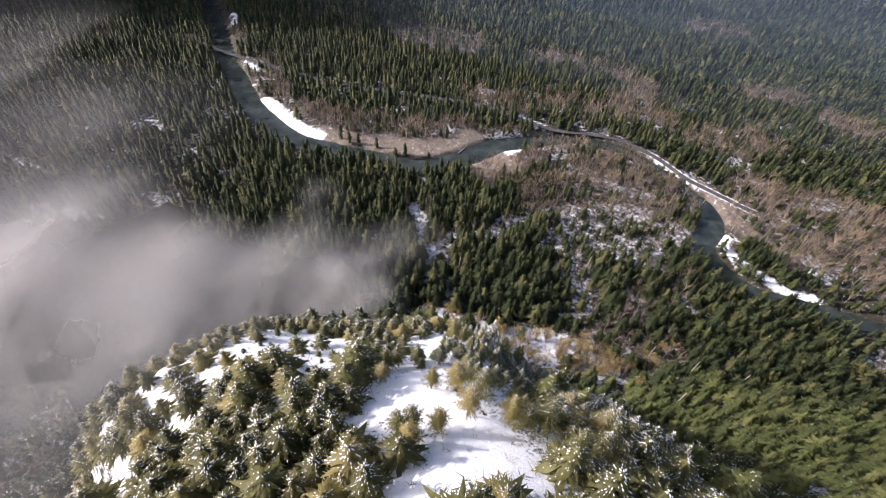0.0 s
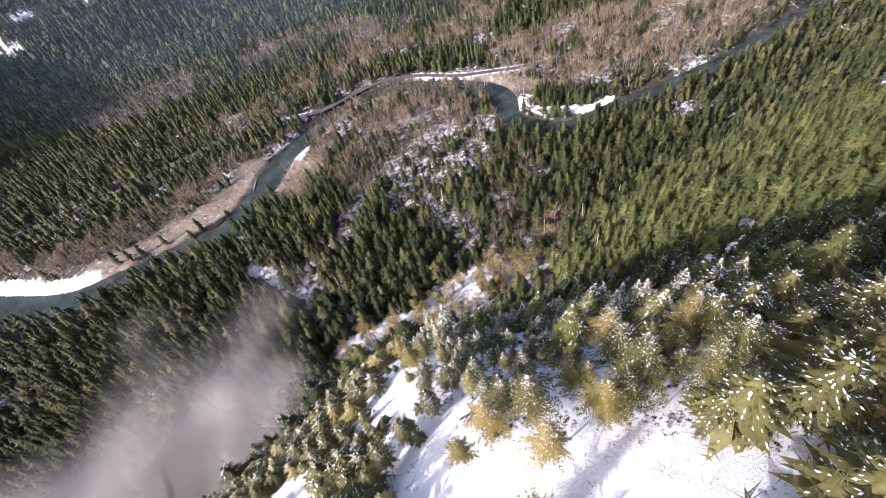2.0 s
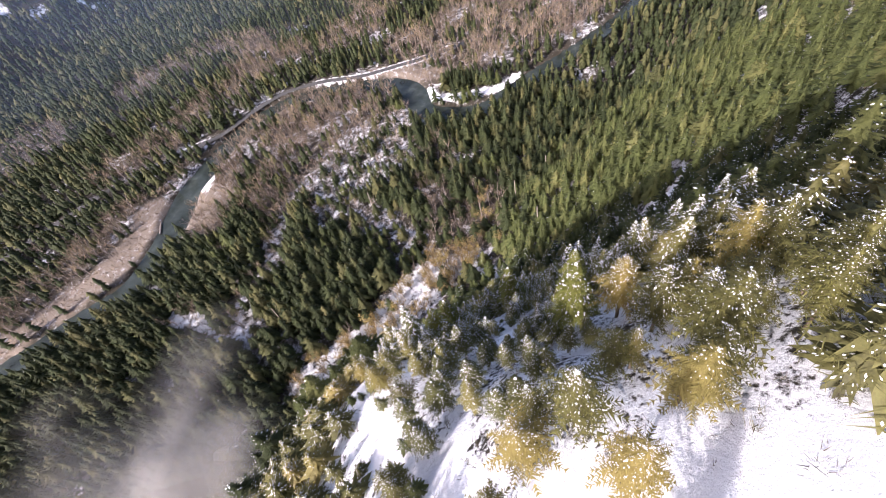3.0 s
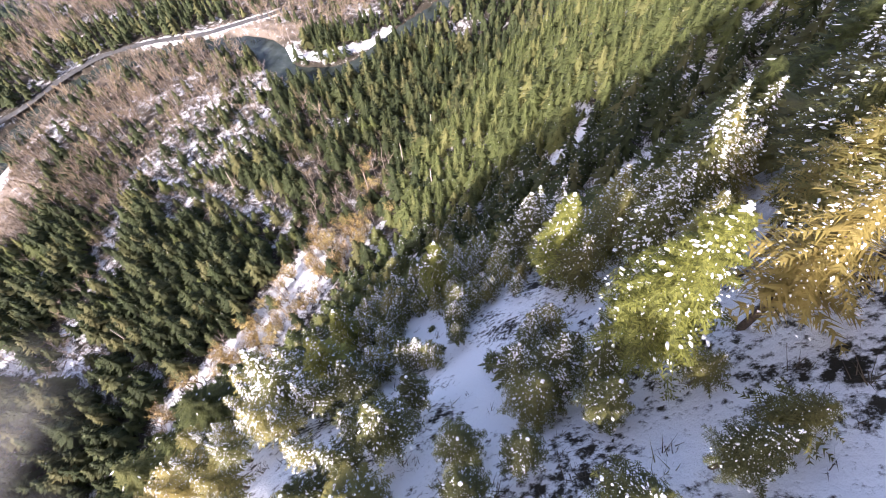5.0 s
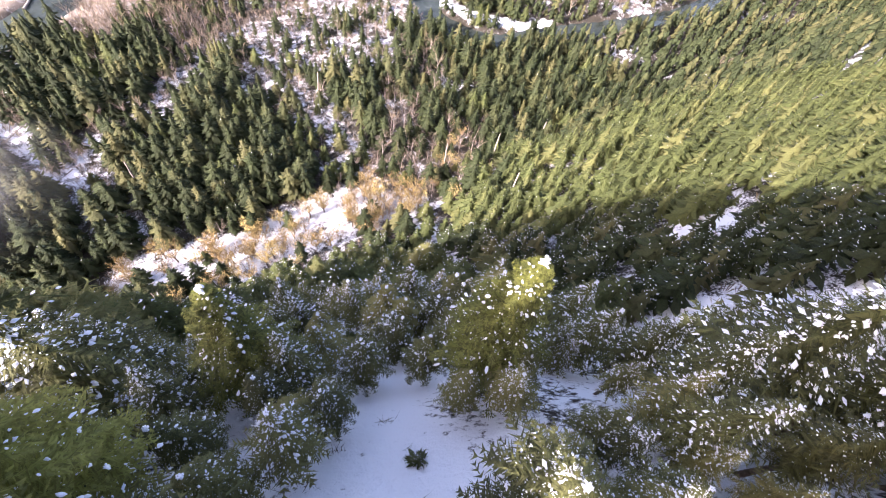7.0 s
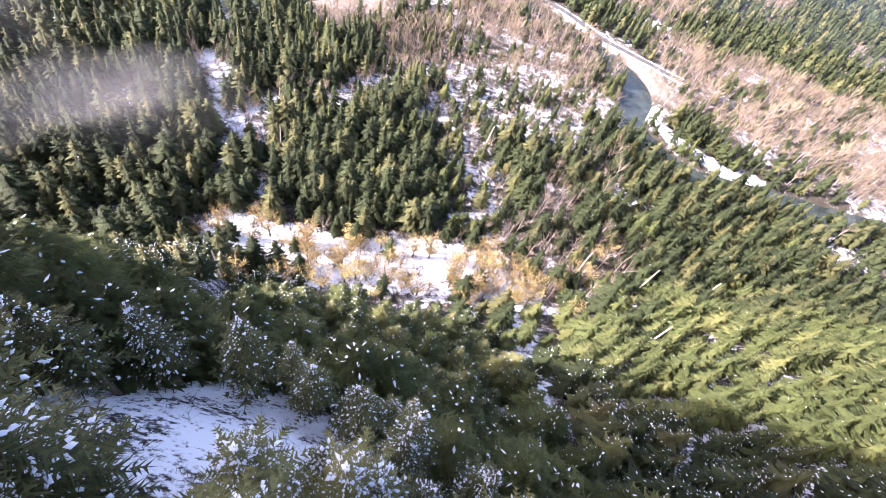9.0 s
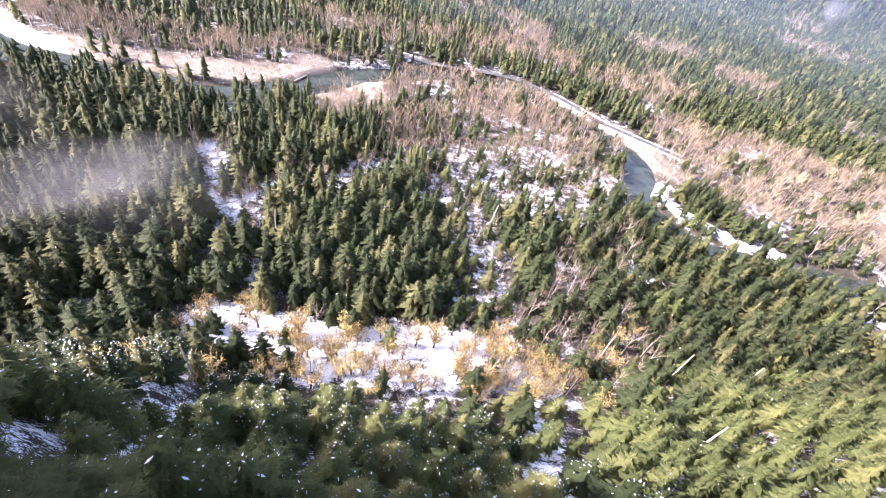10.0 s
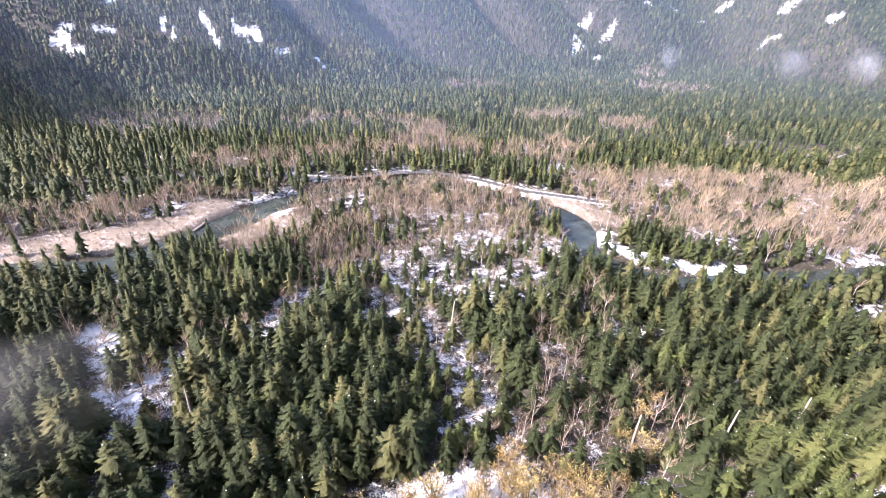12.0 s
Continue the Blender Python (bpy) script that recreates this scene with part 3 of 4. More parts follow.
def grid_mesh(name, xs, ys, zf, mats, **fields):
    gx, gy = np.meshgrid(xs, ys)
    v = np.stack([gx, gy, zf(gx, gy)], -1).reshape(-1, 3)
    nx, ny = len(xs), len(ys)
    i = (np.arange(ny - 1)[:, None] * nx + np.arange(nx - 1)[None]).ravel()
    t = np.concatenate([np.stack([i, i + 1, i + nx + 1], -1), np.stack([i, i + nx + 1, i + nx], -1)])
    return smooth(triangles(name, v, t, mats, **{k: f(gx, gy).ravel() for k, f in fields.items()}))


# open rock and snow on the far mountain side: x, y, half widths
CRAGS = [(-104, 1032, 15, 18), (-86, 1016, 15, 14), (-96, 1046, 12, 12), (-53, 1048, 18, 12), (-30, 1040, 10, 8), (34, 1059, 7, 20), (46, 1040, 8, 16), (95, 1062, 8, 26), (102, 1034, 8, 22), (106, 1010, 8, 16),
         (142, 1034, 9, 22), (156, 1022, 14, 10), (170, 1026, 8, 20), (206, 996, 16, 12), (218, 1004, 10, 10), (264, 1000, 9, 10), (278, 978, 16, 9), (296, 968, 10, 6), (925, 1105, 16, 22), (945, 1090, 22, 18),
         (985, 1082, 24, 18), (1016, 1030, 24, 16), (1034, 985, 16, 9), (900, 1030, 16, 30), (862, 985, 18, 12), (915, 958, 24, 8), (885, 1000, 14, 14), (1282, 797, 20, 20), (1296, 786, 14, 10),
         (1290, 1055, 24, 18), (1250, 1040, 20, 10), (1405, 1005, 26, 18), (1311, 995, 18, 10), (1389, 822, 26, 22), (1336, 693, 22, 20), (1150, 1045, 22, 14), (1190, 1060, 20, 10), (-32, 1112, 16, 10)]


def crag(x, y):
    v = np.zeros(np.shape(x))
    n = 0.5 * wave(x, y, 40, 31) + 0.4 * wave(x, y, 15, 32)
    for cx, cy, rx, ry in CRAGS:
        v = np.maximum(v, 1 - step(np.hypot((x - cx) / rx, (y - cy) / ry) + n * 0.6, 0.75, 1.1))
    return v


def snow_field(x, y):
    z = terrain(x, y)
    s = 0.24 - 0.22 * step(np.hypot(x - 150, y - 350), 500, 640)
    s = s + (0.20 * step(z, 20, 70) + 0.16 * step(z, 150, 190)) * (y < 330)
    s = s + 0.05 * cover(x, y, BARE, 14) + 0.18 * (y < 620) * step(wave(x, y, 30, 41) + 0.6 * wave(x, y, 11, 42), 0.2, 0.8)
    s = np.maximum(s, 0.64 * cover(x, y, SNOW_LINES, 18))
    s = np.maximum(s, 0.44 * cover(x, y, PATCHY, 10))
    s = np.where(cover(x, y, BRUSH, 5) > 0.4, 0.28, s)
    s = np.maximum(s, 0.68 * cover(x, y, BARS, 6))
    s = np.maximum(s, crag(x, y) * 0.62)
    s = np.maximum(s, 0.66 * cover(x, y, THIN, 6))
    s = np.maximum(s, 1.1 * cover(x, y, SPUR_OPEN, 5))
    d, _ = line_distance(x, y, ROAD_LINE)
    s = np.where((d < 5.5) & (x > 258) & (x < 345), 0.6, np.where(d < 5, 0.3, s))
    d, w = line_distance(x, y, RIVER_LINE)
    return np.where(d < w - 1.5, 0.0, s)


def brush_field(x, y):
    return np.clip(cover(x, y, BRUSH, 6) + 0.2 * cover(x, y, BARE, 12), 0, 1)


XS = spaced(-3200, 3600, -270, 345, 4.0, 1.08, 18.0)
YS = spaced(-1600, 4200, -20, 600, 4.0, 1.08, 18.0)
ground = new("ground", grid_mesh("ground", XS, YS, terrain, [M_GROUND], snow=snow_field, brush=brush_field))
tagged(ground, "patchy snow over brown soil on a steep hill and wide valley floor", "ground", kind="structure")


def ribbon(name, line, half, z, mat):
    d = np.gradient(line[:, :2], axis=0)
    n = np.stack([-d[:, 1], d[:, 0]], -1) / np.linalg.norm(d, axis=1)[:, None]
    h = np.full(len(line), half) if np.isscalar(half) else half
    cross = np.linspace(-1, 1, 5)
    v = np.concatenate([np.stack([*(line[:, :2] + n * (h * c)[:, None]).T, np.full(len(line), z)], -1) for c in cross])
    k, i = len(line), np.arange(len(line) - 1)
    t = np.concatenate([np.concatenate([np.stack([c * k + i, c * k + i + 1, (c + 1) * k + i + 1], -1), np.stack([c * k + i, (c + 1) * k + i + 1, (c + 1) * k + i], -1)])
                        for c in range(4)])
    return smooth(triangles(name, v, t[:, ::-1], [mat]))


tagged(new("water", ribbon("water", RIVER_LINE, RIVER_LINE[:, 2] + 3.5, 0.0, M_WATER)), "clear teal green river winding between snowy banks", "river", kind="structure")
tagged(new("road", ribbon("road", ROAD_LINE, 3.3, 4.12, M_ROAD)), "narrow asphalt road with snowy shoulders beside the river", "road", kind="structure")

# ---- where the plants stand ----
FLIGHT = np.array([(0, 0), (0, 16), (1, 31), (8, 42), (18, 49), (29, 57), (37, 68), (44, 79), (50, 95), (54, 112)], float)
FLIGHT_Z = [292, 275, 256, 240, 222, 201, 184, 167, 154, 145]


def jittered(x0, x1, y0, y1, cell, seed):
    rs = np.random.RandomState(seed)
    gx, gy = np.meshgrid(np.arange(x0, x1, cell), np.arange(y0, y1, cell))
    return (gx + rs.uniform(-0.47, 0.47, gx.shape) * cell).ravel(), (gy + rs.uniform(-0.47, 0.47, gy.shape) * cell).ravel(), rs


def planted(x0, x1, y0, y1, cell, seed):
    """Places for conifers and for bare trees on a stretch of the plan."""
    x, y, rs = jittered(x0, x1, y0, y1, cell, seed)
    keep = (x > np.where(y < 335, -1.3 * y - 100, -1.05 * y - 60)) & (y > 0.1 * x - 140)
    x, y = x[keep], y[keep]
    dr, w = line_distance(x, y, RIVER_LINE)
    dd, _ = line_distance(x, y, ROAD_LINE)
    free = (dr > w + 2.5) & (dd > np.where((x > 258) & (x < 345), 6.0, 3.4))
    x, y = x[free], y[free]
    open_snow, bare = cover(x, y, SNOW_LINES, 16), cover(x, y, BARE, 14)
    brush, bars = cover(x, y, BRUSH, 6), cover(x, y, BARS, 6)
    gaps = step(wave(x, y, 30, 41) + 0.6 * wave(x, y, 11, 42), 0.35, 0.9)
    bare = bare * (1 - 0.9 * cover(x, y, FIRS, 6))
    p_con = (1 - 0.9 * open_snow) * (1 - 0.72 * cover(x, y, PATCHY, 10)) * (1 - 0.68 * bare * step(wave(x, y, 24, 43), -0.8, 0.1)) * (1 - 0.97 * brush) * (1 - bars) * (1 - 0.7 * gaps * (terrain(x, y) < 16)) * (1 - 0.95 * cover(x, y, SPUR_OPEN, 3)) * (1 - 0.8 * crag(x, y)) * (1 - 0.72 * cover(x, y, THIN, 6))
    p_bare = np.clip(0.95 * bare + 0.05 + 0.12 * open_snow + 0.65 * cover(x, y, PATCHY, 10) - brush * 0.7, 0, 1) * (1 - bars) * (terrain(x, y) < 90)
    u = rs.uniform(0, 1, len(x))
    con = u < p_con
    return x, y, con, ~con & (rs.uniform(0, 1, len(x)) < p_bare), rs


def rows_of(x, y, rs, lo, hi, ref_high):
    h = rs.uniform(lo, hi, len(x)) * np.where(rs.uniform(0, 1, len(x)) < 0.18, rs.uniform(0.45, 0.75, len(x)), 1.0)
    h = h * (1 - 0.3 * cover(x, y, PATCHY, 10)) * (1 - 0.18 * cover(x, y, BARE, 8) * (ref_high > 20))
    wide = h / ref_high * rs.uniform(0.85, 1.3, len(x)) * (1 + 0.25 * (h < 0.6 * hi)) * (1.3 if ref_high > 20 else 1.0)
    return np.stack([x, y, terrain(x, y) - 0.3, h / ref_high, wide, rs.uniform(0, 6.28, len(x)), rs.uniform(0, 1, len(x)) ** 1.3], -1)


rnd = random.Random(7)
MID = [conifer_boughs(rnd, 25, rnd.uniform(4.6, 6.6), 0.12, 13, 6, 0.01, rnd.uniform(0.65, 0.9), 2).arrays() for _ in range(12)]
MID_LIGHT = [conifer_boughs(rnd, 25, rnd.uniform(4.8, 6.8), 0.1, 9, 6, 0.01, rnd.uniform(0.65, 0.9)).arrays() for _ in range(10)]
MID_SNOWY = [conifer_boughs(rnd, 25, rnd.uniform(4.6, 6.0), 0.14, 11, 6, 0.55, rnd.uniform(0.7, 0.9), 1).arrays() for _ in range(9)]
MID_HILL = [conifer_boughs(rnd, 25, rnd.uniform(4.8, 6.4), 0.1, 12, 7, 0.03, rnd.uniform(0.7, 0.95), 1).arrays() for _ in range(8)]
NEAR_SNOWY = [conifer_boughs(rnd, 25, rnd.uniform(4.8, 6.0), 0.2, 22, 8, 0.25, rnd.uniform(0.7, 0.9), 7, 0.55).arrays() for _ in range(8)]
FAR = [conifer_skirts(rnd, 25, rnd.uniform(4.8, 6.4), 0.06, 5, 4, 0, rnd.uniform(0.65, 0.9)).arrays() for _ in range(9)]
FAR_THIN = [conifer_skirts(rnd, 25, rnd.uniform(6.0, 7.8), 0.06, 3, 3, 0, rnd.uniform(0.65, 0.9)).arrays() for _ in range(9)]
PEAK = [conifer_skirts(rnd, 25, rnd.uniform(7.5, 9.5), 0.0, 2, 3, 0, 0.85).arrays() for _ in range(6)]
BARE_MID = [bare_blades(rnd, 16, 4.4, 8, 24, 0.08).arrays() for _ in range(6)]
BARE_FAR = [bare_blades(rnd, 16, 5.0, 7, 19, 0.16).arrays() for _ in range(6)]
BARE_THIN = [bare_blades(rnd, 16, 4.6, 5, 8, 0.34).arrays() for _ in range(4)]


def single_stretch(x, y):
    return (x > -10) & (x < 66) & (y > 14) & (y < 112) & (y < 76 + 0.8 * x)


# hill and near valley
def joined(*stretches):
    return [np.concatenate(v) for v in zip(*[s[:4] for s in stretches])]


spur_trees = planted(-66, 62, -8, 96, 3.5, 10)
rest = planted(-190, 330, -25, 335, 5.6, 11)
out = ((rest[0] > 0) | (rest[1] > 40)) & ~((rest[0] > -66) & (rest[0] < 62) & (rest[1] > -8) & (rest[1] < 96))
bank = planted(-190, 130, 335, 408, 5.6, 20)
hx, hy, hc, hb = joined(spur_trees, [v[out] for v in rest[:4]], bank)
hrs = np.random.RandomState(77)
hz = terrain(hx, hy)
on_hill = hz > 16
dfl, zfl = line_distance(hx, hy, np.column_stack([FLIGHT, FLIGHT_Z]))
room = zfl - hz - 7.0
hc &= ~((dfl < 7.0) & (room < 9.0))
hc &= ~((dfl < 14.0) & (hy > 80) & (room < 26.0))
hc &= ~((hx > 26) & (hx < 34) & (hy > 32) & (hy < 44) & (hrs.uniform(0, 1, len(hx)) < 0.3))
hc &= ~((hy > 143) & (hy < 170) & (hx > 40) & (hx < 112) & (hrs.uniform(0, 1, len(hx)) < 0.7))
hc &= ~((hz < 26) & (hy > 130) & (hy < 186) & (hx > 14) & (hx < 150) & (hrs.uniform(0, 1, len(hx)) < 0.5))
lone = hc & single_stretch(hx, hy)
white = hc & on_hill & ~lone & (hx < 150 + 25 * wave(hx, hy, 40, 53) - 0.5 * np.clip(hy - 40, 0, 200))
crest_of = white & (hx < np.where(hy < 40, 48, 16)) & (hy < 92) & (hz > np.where(hx > 16, 165, 120))
reach = np.hypot(dfl, zfl - hz - 12)
far_lone = lone & (reach > np.sort(reach[lone])[min(lone.sum() - 1, 200)])
lone &= ~far_lone
crest_of |= far_lone & (((hy < 50) & (hx < 50)) | (hx < 14))
white |= far_lone
white &= ~crest_of
hc &= ~crest_of
crest_rows = rows_of(hx[crest_of], hy[crest_of], hrs, 6, 12, 25)
crest_rows[:, 3] *= 0.9
crest_rows[:, 4] *= 1.2
crest_rows[:, 3:5] *= (1 - 0.35 * step(hy[crest_of], 44, 56))[:, None]
FROSTED = [conifer_boughs(rnd, 25, rnd.uniform(5.6, 7.4), 0.1, 13, 7, (0.7, 1.5, 2.4)[k % 3], rnd.uniform(0.6, 0.85), 5, 0.6).arrays() for k in range(9)]
scatter("crest_conifers", FROSTED, crest_rows, [M_OLIVE, M_SNOW], "frosted olive conifers on the snowy crest, golden sunlight in their colour", "trees", 0.45)
close = white & (dfl < 46) & (hy > 8)
scatter("near_hillside_conifers", NEAR_SNOWY, rows_of(hx[close], hy[close], hrs, 12, 20, 25), [M_LIT, M_SNOW], "green conifers with snow streaks below the spur", "trees", 0.38)
white &= ~close
scatter("hillside_conifers", MID_SNOWY, rows_of(hx[white], hy[white], hrs, 12, 20, 25), [M_NEEDLE, M_SNOW], "snow-dusted dark green conifers crowding the steep hillside", "trees", 0.38)
# firs of the sunlit lower slope, set apart by the lighter needle copy
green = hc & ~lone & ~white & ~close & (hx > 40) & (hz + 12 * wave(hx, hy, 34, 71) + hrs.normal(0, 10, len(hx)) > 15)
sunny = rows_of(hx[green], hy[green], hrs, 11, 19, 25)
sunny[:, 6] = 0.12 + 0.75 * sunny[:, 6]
scatter("sunny_hillside_conifers", MID_HILL, sunny, [M_LIT, M_SNOW], "dense firs on the lower hillside with sunlit yellow-green painted in", "trees", 0.38)
low = hc & ~green & ~white & ~close & ~lone
deep = low & (hy + 0.6 * np.abs(hx - 60) > 330)
low &= ~deep
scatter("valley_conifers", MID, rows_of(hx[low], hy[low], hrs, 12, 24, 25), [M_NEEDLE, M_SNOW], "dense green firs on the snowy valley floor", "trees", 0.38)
scatter("riverside_conifers", MID_LIGHT, rows_of(hx[deep], hy[deep], hrs, 12, 24, 25), [M_NEEDLE, M_SNOW], "dense green firs near the river", "trees", 0.38)
nb = hb & ~(on_hill & (hrs.uniform(0, 1, len(hx)) < 0.7))
scatter("bare_woods", BARE_MID, rows_of(hx[nb], hy[nb], hrs, 10, 18, 16), [M_TWIG, M_PALE_BARK], "leafless tan alders among the firs", "trees")

# far valley and mountain
fx, fy, fc, fb, frs = planted(-620, 1180, 335, 1000, 7.7, 12)
gx, gy, gc, gb, _ = planted(330, 1180, -60, 335, 7.5, 13)
wx, wy, wc, _, _ = planted(-460, -190, 10, 335, 7.2, 18)
fc &= ~((fx < 130) & (fx > -190) & (fy < 408))
fx, fy, fc = np.concatenate([fx, gx, wx]), np.concatenate([fy, gy, wy]), np.concatenate([fc, gc, wc])
beyond = fc & (fy + 0.35 * fx > 760)
fc &= ~beyond
scatter("far_valley_conifers", FAR, rows_of(fx[fc], fy[fc], frs, 11, 19, 25), [M_NEEDLE, M_SNOW], "broad dark green fir forest across the valley", "trees", 0.38)
scatter("distant_conifers", FAR_THIN, rows_of(fx[beyond], fy[beyond], frs, 11, 19, 25), [M_NEEDLE, M_SNOW], "dark fir forest at the foot of the mountain", "trees", 0.38)
bx, by, bc, bb, brs = planted(-300, 620, 335, 640, 4.9, 14)
cx, cy, cc, cb, _ = planted(330, 700, 100, 335, 4.9, 15)
bx, by, bb = np.concatenate([bx, cx]), np.concatenate([by, cy]), np.concatenate([bb, cb])
scatter("river_bare_woods", BARE_FAR, rows_of(bx[bb], by[bb], brs, 11, 20, 16), [M_TWIG, M_PALE_BARK], "pinkish tan leafless alder woods along the river", "trees")
tx, ty, tc, tb, trs = planted(-620, 1180, 560, 1000, 7.0, 19)
tb &= (ty > 640) | (tx > 620)
scatter("far_bare_woods", BARE_THIN, rows_of(tx[tb], ty[tb], trs, 10, 18, 16), [M_TWIG, M_PALE_BARK], "pale tan leafless thickets in the far forest", "trees")
mx, my, mc, _, mrs = planted(-700, 1500, 1000, 1420, 7.4, 16)
nx, ny, nc, _, _ = planted(1180, 1600, 300, 1000, 8.5, 17)
mx, my, mc = np.concatenate([mx, nx]), np.concatenate([my, ny]), np.concatenate([mc, nc])
mc &= terrain(mx, my) < 420
scatter("mountain_conifers", PEAK, rows_of(mx[mc], my[mc], mrs, 9, 14, 25), [M_NEEDLE, M_SNOW], "conifers climbing the steep far mountain side", "trees", 0.38)

# ---- single conifers of the spur ----
PASSED = [(25.5, 41.5, 15.5), (37.5, 46.5, 15.0), (38.5, 60.0, 16.0), (22.5, 64.0, 15.0), (28.5, 68.0, 16.0)]


def lump(s, p, r, rnd, k=4):
    """An uneven pillow of snow, longer along its bough."""
    n = len(s.v)
    out = math.atan2(p[1], p[0]) + rnd.uniform(-0.5, 0.5)
    long = rnd.uniform(0.9, 1.6)
    for i in range(k):
        a = 6.28 * (i + rnd.uniform(-0.3, 0.3)) / k
        q = r * rnd.uniform(0.7, 1.25)
        dx, dy = long * q * math.cos(a), 0.85 * q * math.sin(a)
        s.v.append((p[0] + dx * math.cos(out) - dy * math.sin(out), p[1] + dx * math.sin(out) + dy * math.cos(out), p[2] - 0.4 * r - 0.25 * dx))
    s.v.append((p[0] + rnd.uniform(-0.3, 0.3) * r, p[1] + rnd.uniform(-0.3, 0.3) * r, p[2] + 0.5 * r))
    for i in range(k):
        s.t.append((n + i, n + (i + 1) % k, n + k))
        s.m.append(0)


def conifer(seed, high, wide, snow, whorls, arms, fine, big=0.2, needles=None, frost=0.0, label="tall green conifer with snow clumps on its drooping branches"):
    rnd = random.Random(seed)
    tree = new("conifer")
    t = Tris()
    t.tube([(0, 0, -1.2), (0.03, 0, high * 0.3), (0, 0.03, high * 0.7), (0, 0, high * 0.97)], (high * 0.014, high * 0.011, high * 0.005, 0.02), 7)
    v, f, _ = t.arrays()
    part("trunk", smooth(triangles("trunk", v, f, [M_BARK])), tree, "brown bark trunk")
    power = rnd.uniform(0.7, 0.95)
    v, f, _ = conifer_blades(rnd, high, wide, 0.3, whorls, arms, power, 0.0, fine).arrays()
    w, g, _ = conifer_skirts(rnd, high * 0.96, wide * 0.3, 0.32, whorls // 2, 6, 0.0, power).arrays()
    twigs = len(f)
    f, v = np.concatenate([f, g + len(v)]), np.concatenate([v, w])
    f, n = soft_normals(v, f, 0.22)
    part("crown", set_normals(triangles("crown", v, f, [needles or M_NEEDLE_OB], tint=np.full(len(v), 0.55)), n), tree, "green needle sprays")
    s = Tris()
    # frost: small flecks of snow on the upper side of the sprays
    for i in range(twigs):
        if rnd.random() < frost:
            a, b, c = (Vector(v[k]) for k in f[i])
            m = (a + b + c) / 3 + Vector((0, 0, 0.06))
            lump(s, tuple(m), 0.03 + 0.09 * rnd.random() ** 2, rnd)
    for _ in range(int(snow)):
        u = rnd.random() ** 0.8
        a, ln = rnd.uniform(0, 6.28), wide * crown_width(u, 0.85) * rnd.uniform(0.3, 1.0)
        z = high * (0.28 + 0.72 * u) - 0.16 * ln + 0.12
        lump(s, (ln * math.cos(a), ln * math.sin(a), z), 0.035 + big * rnd.random() ** 2.4 * (1.2 - 0.5 * u), rnd, 7 if fine > 11 else 4)
    v, f, _ = s.arrays()
    tagged(part("snow_load", smooth(triangles("snow_load", v, f, [M_SNOW])), tree, "clumps of white snow on the branches"), kind="stuff")
    return tagged(tree, label, "conifer", "conifers on the spur")


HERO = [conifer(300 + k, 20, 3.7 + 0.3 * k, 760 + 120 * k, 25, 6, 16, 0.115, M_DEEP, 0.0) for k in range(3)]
BRIGHT = [conifer(330 + k, 20, 4.0, 700, 27, 6, 20, 0.10, M_SUNLIT, 0.0, "conifer with sunlit yellow-green painted into its needles and snow clumps on its branches") for k in range(2)]
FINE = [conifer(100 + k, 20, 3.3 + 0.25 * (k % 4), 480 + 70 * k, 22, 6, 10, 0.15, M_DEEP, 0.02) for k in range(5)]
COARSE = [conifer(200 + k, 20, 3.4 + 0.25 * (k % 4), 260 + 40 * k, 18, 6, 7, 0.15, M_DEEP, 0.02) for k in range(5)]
SUN_TINTED = [conifer(400 + k, 20, 4.6 + 0.3 * (k % 4), 60 + 20 * k, 19, 6, 10, 0.09, M_NEEDLE_OB, (0.04, 0.12, 0.22)[k % 3], "olive conifer dusted with frost on the snowy crest, golden sunlight in its colour") for k in range(6)]


def stand(models, done, m):
    """The first of each model moves to its place, further ones are copies."""
    o = models[done % len(models)]
    if done < len(models):
        o.matrix_basis = m
    else:
        copy_thing(o, m @ Matrix.Diagonal((*[1 / v for v in o.scale], 1)))


lrs = np.random.RandomState(5)
done = [0, 0, 0, 0]
for x, y, z, d, top in zip(hx[lone], hy[lone], hz[lone], dfl[lone], room[lone]):
    crest = y < 50 and x < 42 or x < 12
    s = lrs.uniform(0.32, 0.58) if crest else lrs.uniform(0.5, 0.9)
    if d < 13.0:
        s = min(s, (top - 5.0) / 20.5)
    if s < 0.2:
        continue
    if 12 < x < 21 and 36 < y < 49:
        s = min(s, 0.28)
    elif x < 16 and 37 < y:
        s = min(s, 0.36)
    w = s * lrs.uniform(0.95, 1.25) + 0.06
    m = Matrix.LocRotScale((x, y, z), Euler((lrs.normal(0, 0.03), lrs.normal(0, 0.03), lrs.uniform(0, 6.28))), (w, w, s))
    tier = 0 if d < 9 and 38 < y < 72 else 1 if -4 < x < 56 and 12 < y < 80 else 2
    tier = 3 if crest and tier else tier
    stand((HERO, FINE, COARSE, SUN_TINTED)[tier], done[tier], m)
    done[tier] += 1
# the trees that the camera passes closest, with sunlight put into their needle colour
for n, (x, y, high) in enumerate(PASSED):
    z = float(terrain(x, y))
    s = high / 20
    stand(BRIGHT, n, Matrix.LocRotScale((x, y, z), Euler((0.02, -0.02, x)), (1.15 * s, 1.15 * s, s)))

